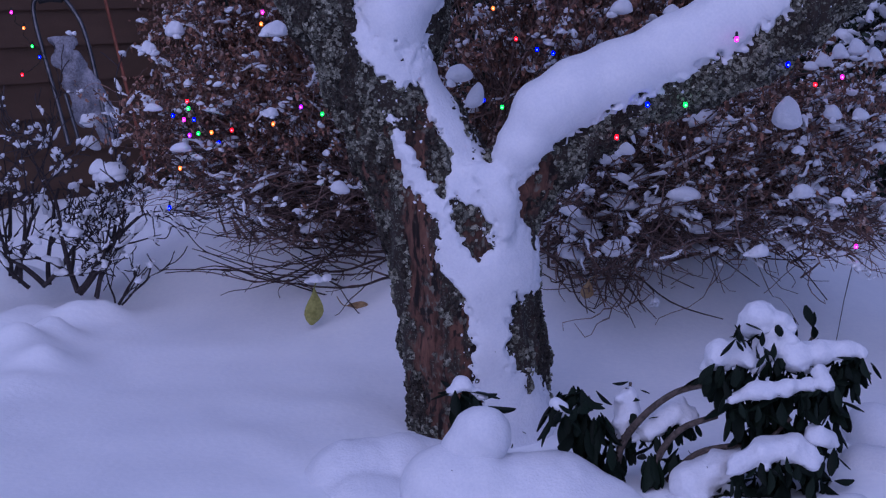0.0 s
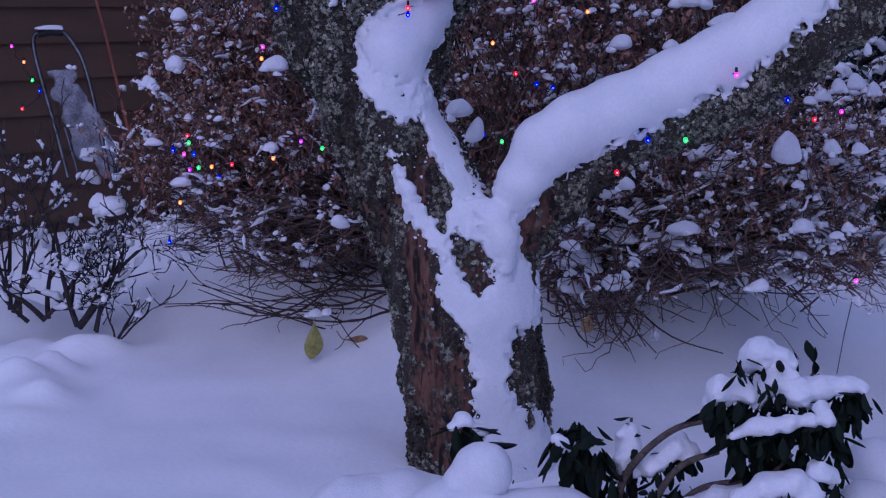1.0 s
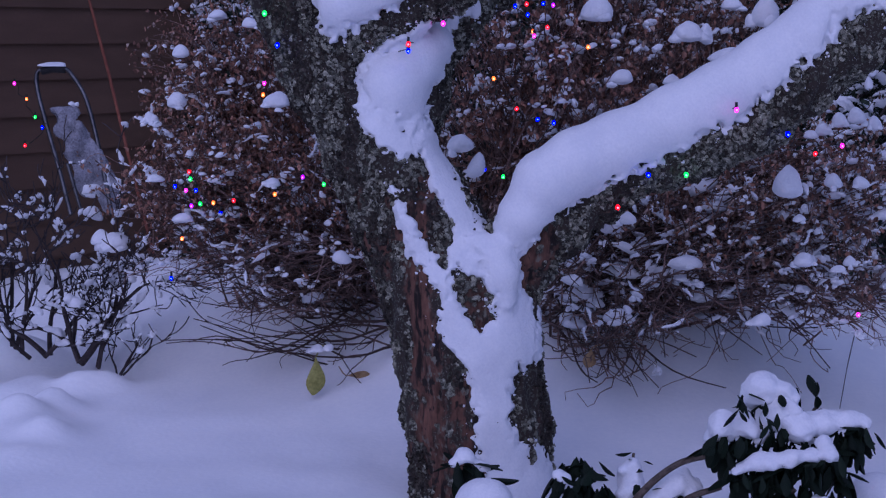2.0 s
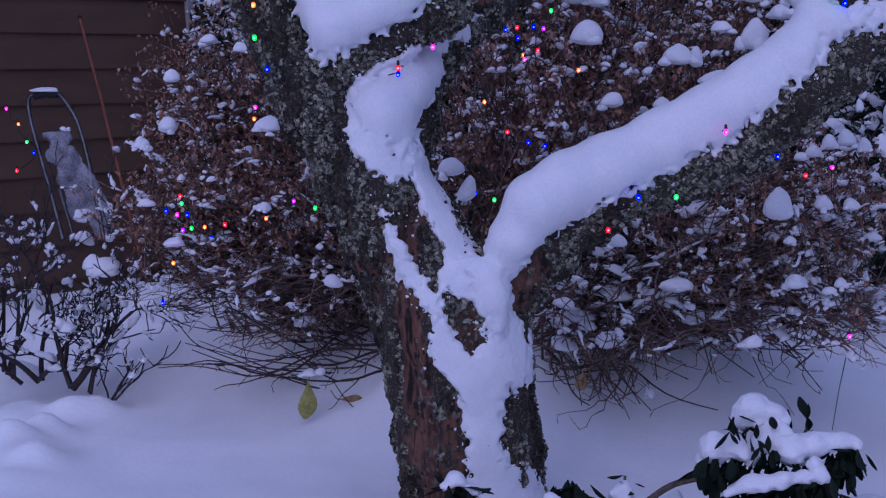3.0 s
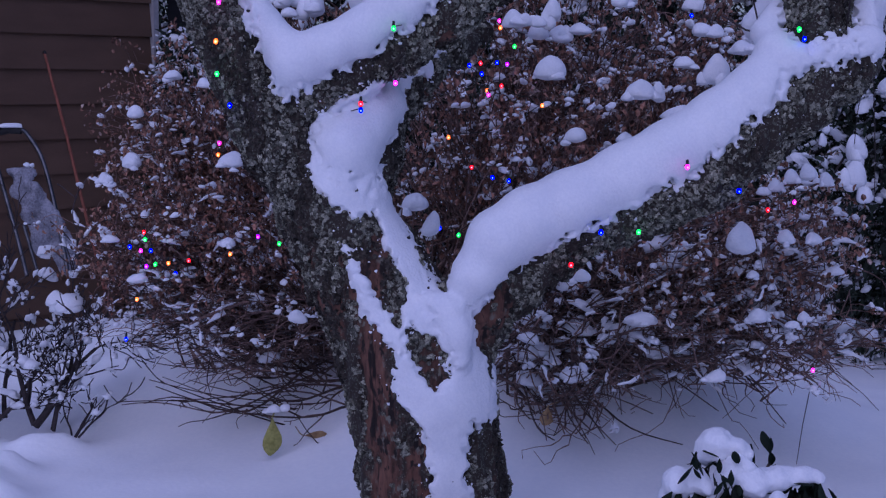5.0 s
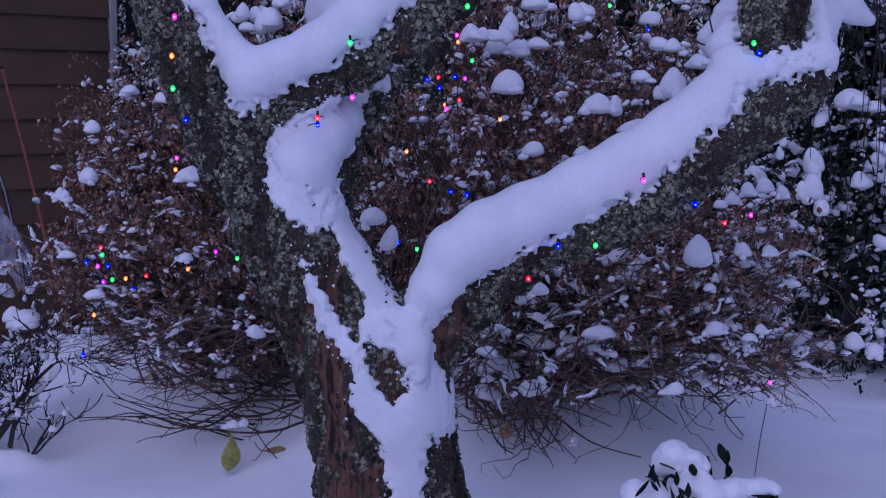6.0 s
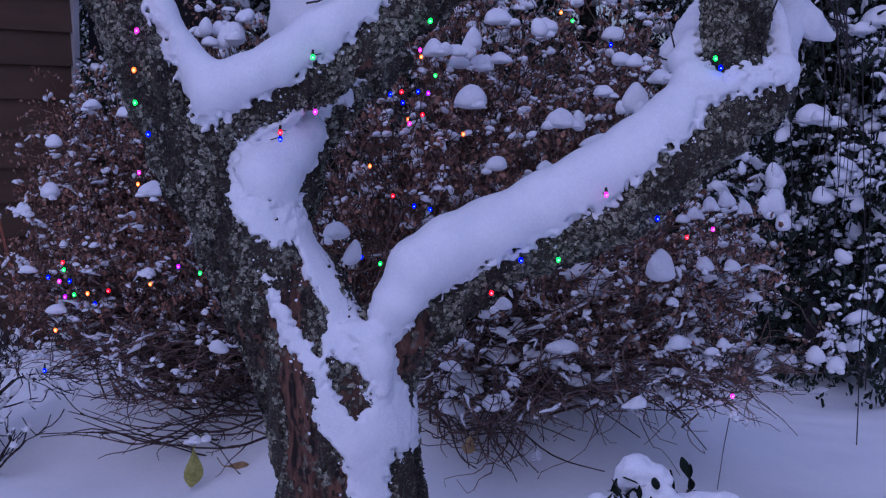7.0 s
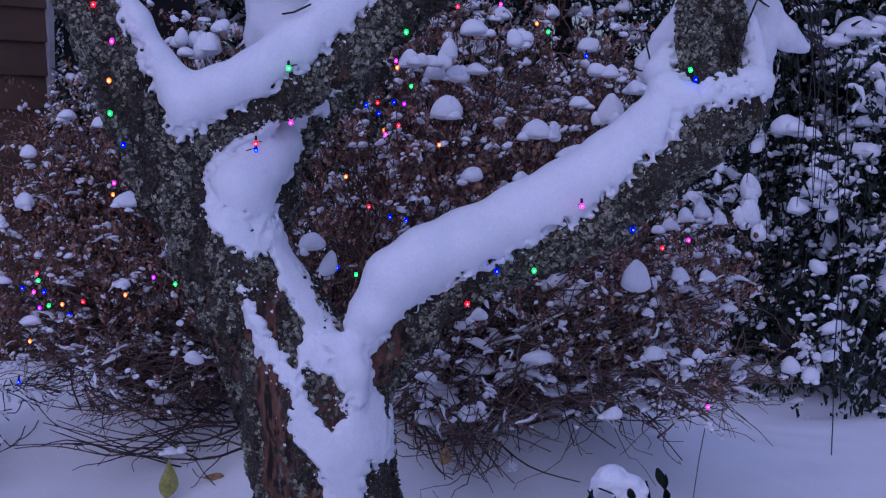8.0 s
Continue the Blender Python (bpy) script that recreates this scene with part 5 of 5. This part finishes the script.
def big_leaf(name, label, at, size, turn, mat, narrow=0.55):
    ob = thing(name, label, "leaf", at)
    t = np.linspace(0, 1, 9)
    half = narrow * 0.5 * np.sin(np.pi * np.clip(t, 0.02, 0.985) ** 1.7) ** 0.7
    rows, f = [], []
    for k in range(9):
        sway = 0.06 * math.sin(3 * t[k])
        rows += [(half[k] + sway, 0.10 * half[k] + 0.02 * math.sin(9 * t[k]), -t[k]), (sway, -0.04, -t[k]), (-half[k] + sway, 0.16 * half[k], -t[k])]
    for k in range(8):
        for j in (0, 1):
            f.append((3 * k + j, 3 * k + j + 1, 3 * k + j + 4, 3 * k + j + 3))
    v = np.array(rows)
    v = np.vstack([v, v + np.array([0, 0.012, 0])])
    f = np.array(f)
    f = np.vstack([f, f[:, ::-1] + 27])
    part("blade", mesh_of("blade", turned(v * size, *turn), f, mat), ob)
    stalk = np.array([[0, 0, 0, 0.0025], [0.01, 0.0, size * 0.16, 0.0022], [0.03, 0.02, size * 0.3, 0.002]])
    part("stalk", mesh_of("stalk", turned(tubes([stalk], 5)[0], *turn), tubes([stalk], 5)[1], mat), ob)
    return ob


yl = big_leaf("hanging_leaf", "yellow-green leaf hanging from a snowy twig", (-0.515, 6.000, 0.212), 0.144, (0, 0.08, 0.3), YELLOW_LEAF, 0.5)
v, f = joined([dome(0.026, 0.020, 4), (dome(0.022, 0.019, 9)[0] + np.array([0.036, 0, 0.004]), ICO3[1]), (dome(0.017, 0.014, 7)[0] + np.array([-0.03, 0, -0.006]), ICO3[1])])
part("snow_on_stalk", mesh_of("snow_on_stalk", v + np.array((-0.506, 6.000, 0.236)) - np.array(yl.location), f, SNOW), yl)
big_leaf("fallen_leaf", "tan curled leaf caught just above the snow", (-0.408, 6.100, 0.120), 0.100, (0.2, -1.45, 0.1), TAN_LEAF, 0.34)
big_leaf("fallen_leaf", "pale tan leaf hanging in the low twigs", (0.474, 5.700, 0.305), 0.070, (0, 0.2, -0.3), TAN_LEAF, 0.7)


def stalk(label, pts, r):
    ob = thing("dead_stalk", label, "stalk", pts[-1], group="thin dead stalks")
    line = np.array([[*p, r * (1 - 0.4 * i / len(pts))] for i, p in enumerate(pts)])
    line[:, :3] -= np.array(pts[-1])
    part("stalk", mesh_of("stalk", *tubes([line], 5), DARK_TWIG), ob)


stalk("thin dead stalk standing in snow", [(1.370, 5.600, 0.381), (1.348, 5.600, 0.262), (1.328, 5.600, 0.118)], 0.002)
stalk("short twig tip poking out of the snow", [(-0.467, 4.900, -0.018), (-0.463, 4.900, -0.040), (-0.460, 4.900, -0.065)], 0.002)
stalk("thin dead stalk standing in snow", [(-1.398, 6.500, 0.263), (-1.412, 6.500, 0.172), (-1.437, 6.500, 0.065)], 0.006)

# ---- coloured string lights ----


def light_string(label, bulbs, sag=0.03, behind=0.03):
    first = np.array(bulbs[0][0])
    ob = thing("string_lights", label, "string lights", first)
    pts = []
    for (a, _), (b, _) in zip(bulbs[:-1], bulbs[1:]):
        pts.append(curve_between(np.array(a) + (0, 0.02, 0.006), np.array(b) + (0, 0.02, 0.006), (0, behind, -sag), 9, 0.0016, 0.0016, 0.012)[:-1])
    wire = np.vstack(pts)
    wire[:, :3] -= first
    part("cable", mesh_of("cable", *tubes([wire], 5), CABLE), ob, "thin dark green cable")
    for p, hue in bulbs:
        v, f = ICO2
        at = np.array(p) - first
        b = part("bulb", mesh_of("bulb", v * np.array([0.0065, 0.0065, 0.0085]) + at, f, BULB[hue]), ob, "lit %s bulb" % hue)
        part("glowing_core", mesh_of("glowing_core", ICO2[0] * 0.0032 + at + np.array([0, -0.0052, -0.001]), ICO2[1], CORE[hue]), b)
        s = np.array([[*(at + (0, 0, 0.006)), 0.005], [*(at + (0, 0.006, 0.02)), 0.004]])
        part("socket", mesh_of("socket", *tubes([s], 6), CABLE), b)


light_string("coloured string lights wound through the hydrangea bush", [((-0.474, 5.900, 0.861), "green"), ((-0.550, 5.900, 0.886), "violet"), ((-0.650, 5.900, 0.824), "amber"), ((-0.798, 5.900, 0.801), "red"), ((-0.871, 5.900, 0.792), "amber"), ((-0.918, 5.900, 0.788), "green"), ((-0.950, 5.900, 0.781), "violet"), ((-0.969, 5.900, 0.837), "magenta"), ((-0.933, 5.900, 0.837), "blue"), ((-1.008, 5.900, 0.851), "blue"),
             ((-0.949, 5.880, 0.879), "green"), ((-0.956, 5.900, 0.903), "red"), ((-0.846, 5.900, 0.755), "blue"), ((-0.986, 5.900, 0.662), "amber"), ((-1.027, 5.900, 0.518), "blue")])
light_string("coloured string lights in the upper hydrangea twigs", [((-0.695, 6.000, 1.217), "magenta"), ((-0.700, 6.000, 1.175), "amber")])
light_string("coloured string lights hung in the tall bush", [((0.326, 6.100, 1.634), "amber"), ((0.322, 6.100, 1.659), "magenta"), ((0.372, 6.000, 1.563), "green"), ((0.346, 6.000, 1.500), "violet"), ((0.307, 5.950, 1.505), "blue"), ((0.248, 5.950, 1.503), "red"), ((0.252, 5.950, 1.465), "blue"), ((0.209, 6.000, 1.496), "blue"), ((0.276, 5.950, 1.390), "magenta"), ((0.274, 6.000, 1.406), "amber"), ((0.323, 5.950, 1.422), "red"),
             ((0.473, 6.000, 1.351), "amber"), ((0.134, 6.000, 1.237), "amber"), ((0.214, 5.900, 1.133), "red"), ((0.289, 5.900, 1.096), "blue"), ((0.347, 5.900, 1.084), "blue"), ((0.165, 5.800, 0.899), "green"), ((0.099, 5.800, 0.923), "blue")])
light_string("coloured string lights along the top of the tall bush", [((0.557, 6.200, 1.865), "red"), ((0.719, 6.200, 1.874), "magenta"), ((0.855, 6.200, 1.803), "amber"), ((0.898, 6.200, 1.772), "green"), ((1.011, 6.000, 1.674), "blue"), ((1.064, 5.200, 1.591), "magenta"), ((1.068, 5.100, 1.550), "amber"), ((1.102, 4.700, 1.576), "green"), ((1.117, 4.700, 1.549), "blue")])
light_string("coloured string lights wound round the leaning stem", [((-0.591, 4.740, 1.758), "red"), ((-0.540, 4.730, 1.655), "magenta"), ((-0.551, 4.740, 1.545), "amber"), ((-0.548, 4.730, 1.453), "green"), ((-0.515, 4.750, 1.364), "blue"), ((-0.140, 4.720, 1.349), "blue"), ((-0.140, 4.720, 1.368), "red"), ((-0.042, 4.800, 1.427), "magenta"), ((-0.026, 4.820, 1.457), "amber"), ((-0.045, 4.660, 1.578), "green"), ((0.285, 4.680, 1.680), "green")], 0.02, 0.42)
light_string("coloured string lights along the long snowy limb", [((0.461, 4.720, 0.906), "red"), ((0.542, 4.680, 1.003), "blue"), ((0.652, 4.700, 1.002), "green"), ((0.780, 4.640, 1.190), "magenta"), ((0.942, 4.720, 1.117), "blue"), ((1.171, 5.400, 1.014), "red"), ((1.281, 5.500, 1.033), "magenta"), ((1.330, 5.400, 0.481), "magenta")], 0.02, 0.36)
light_string("coloured string lights hanging by the house wall", [((-2.023, 7.600, 1.163), "magenta"), ((-1.969, 7.600, 1.092), "amber"), ((-1.882, 7.400, 1.020), "green"), ((-1.851, 7.400, 0.973), "blue"), ((-1.879, 7.200, 0.906), "red")])
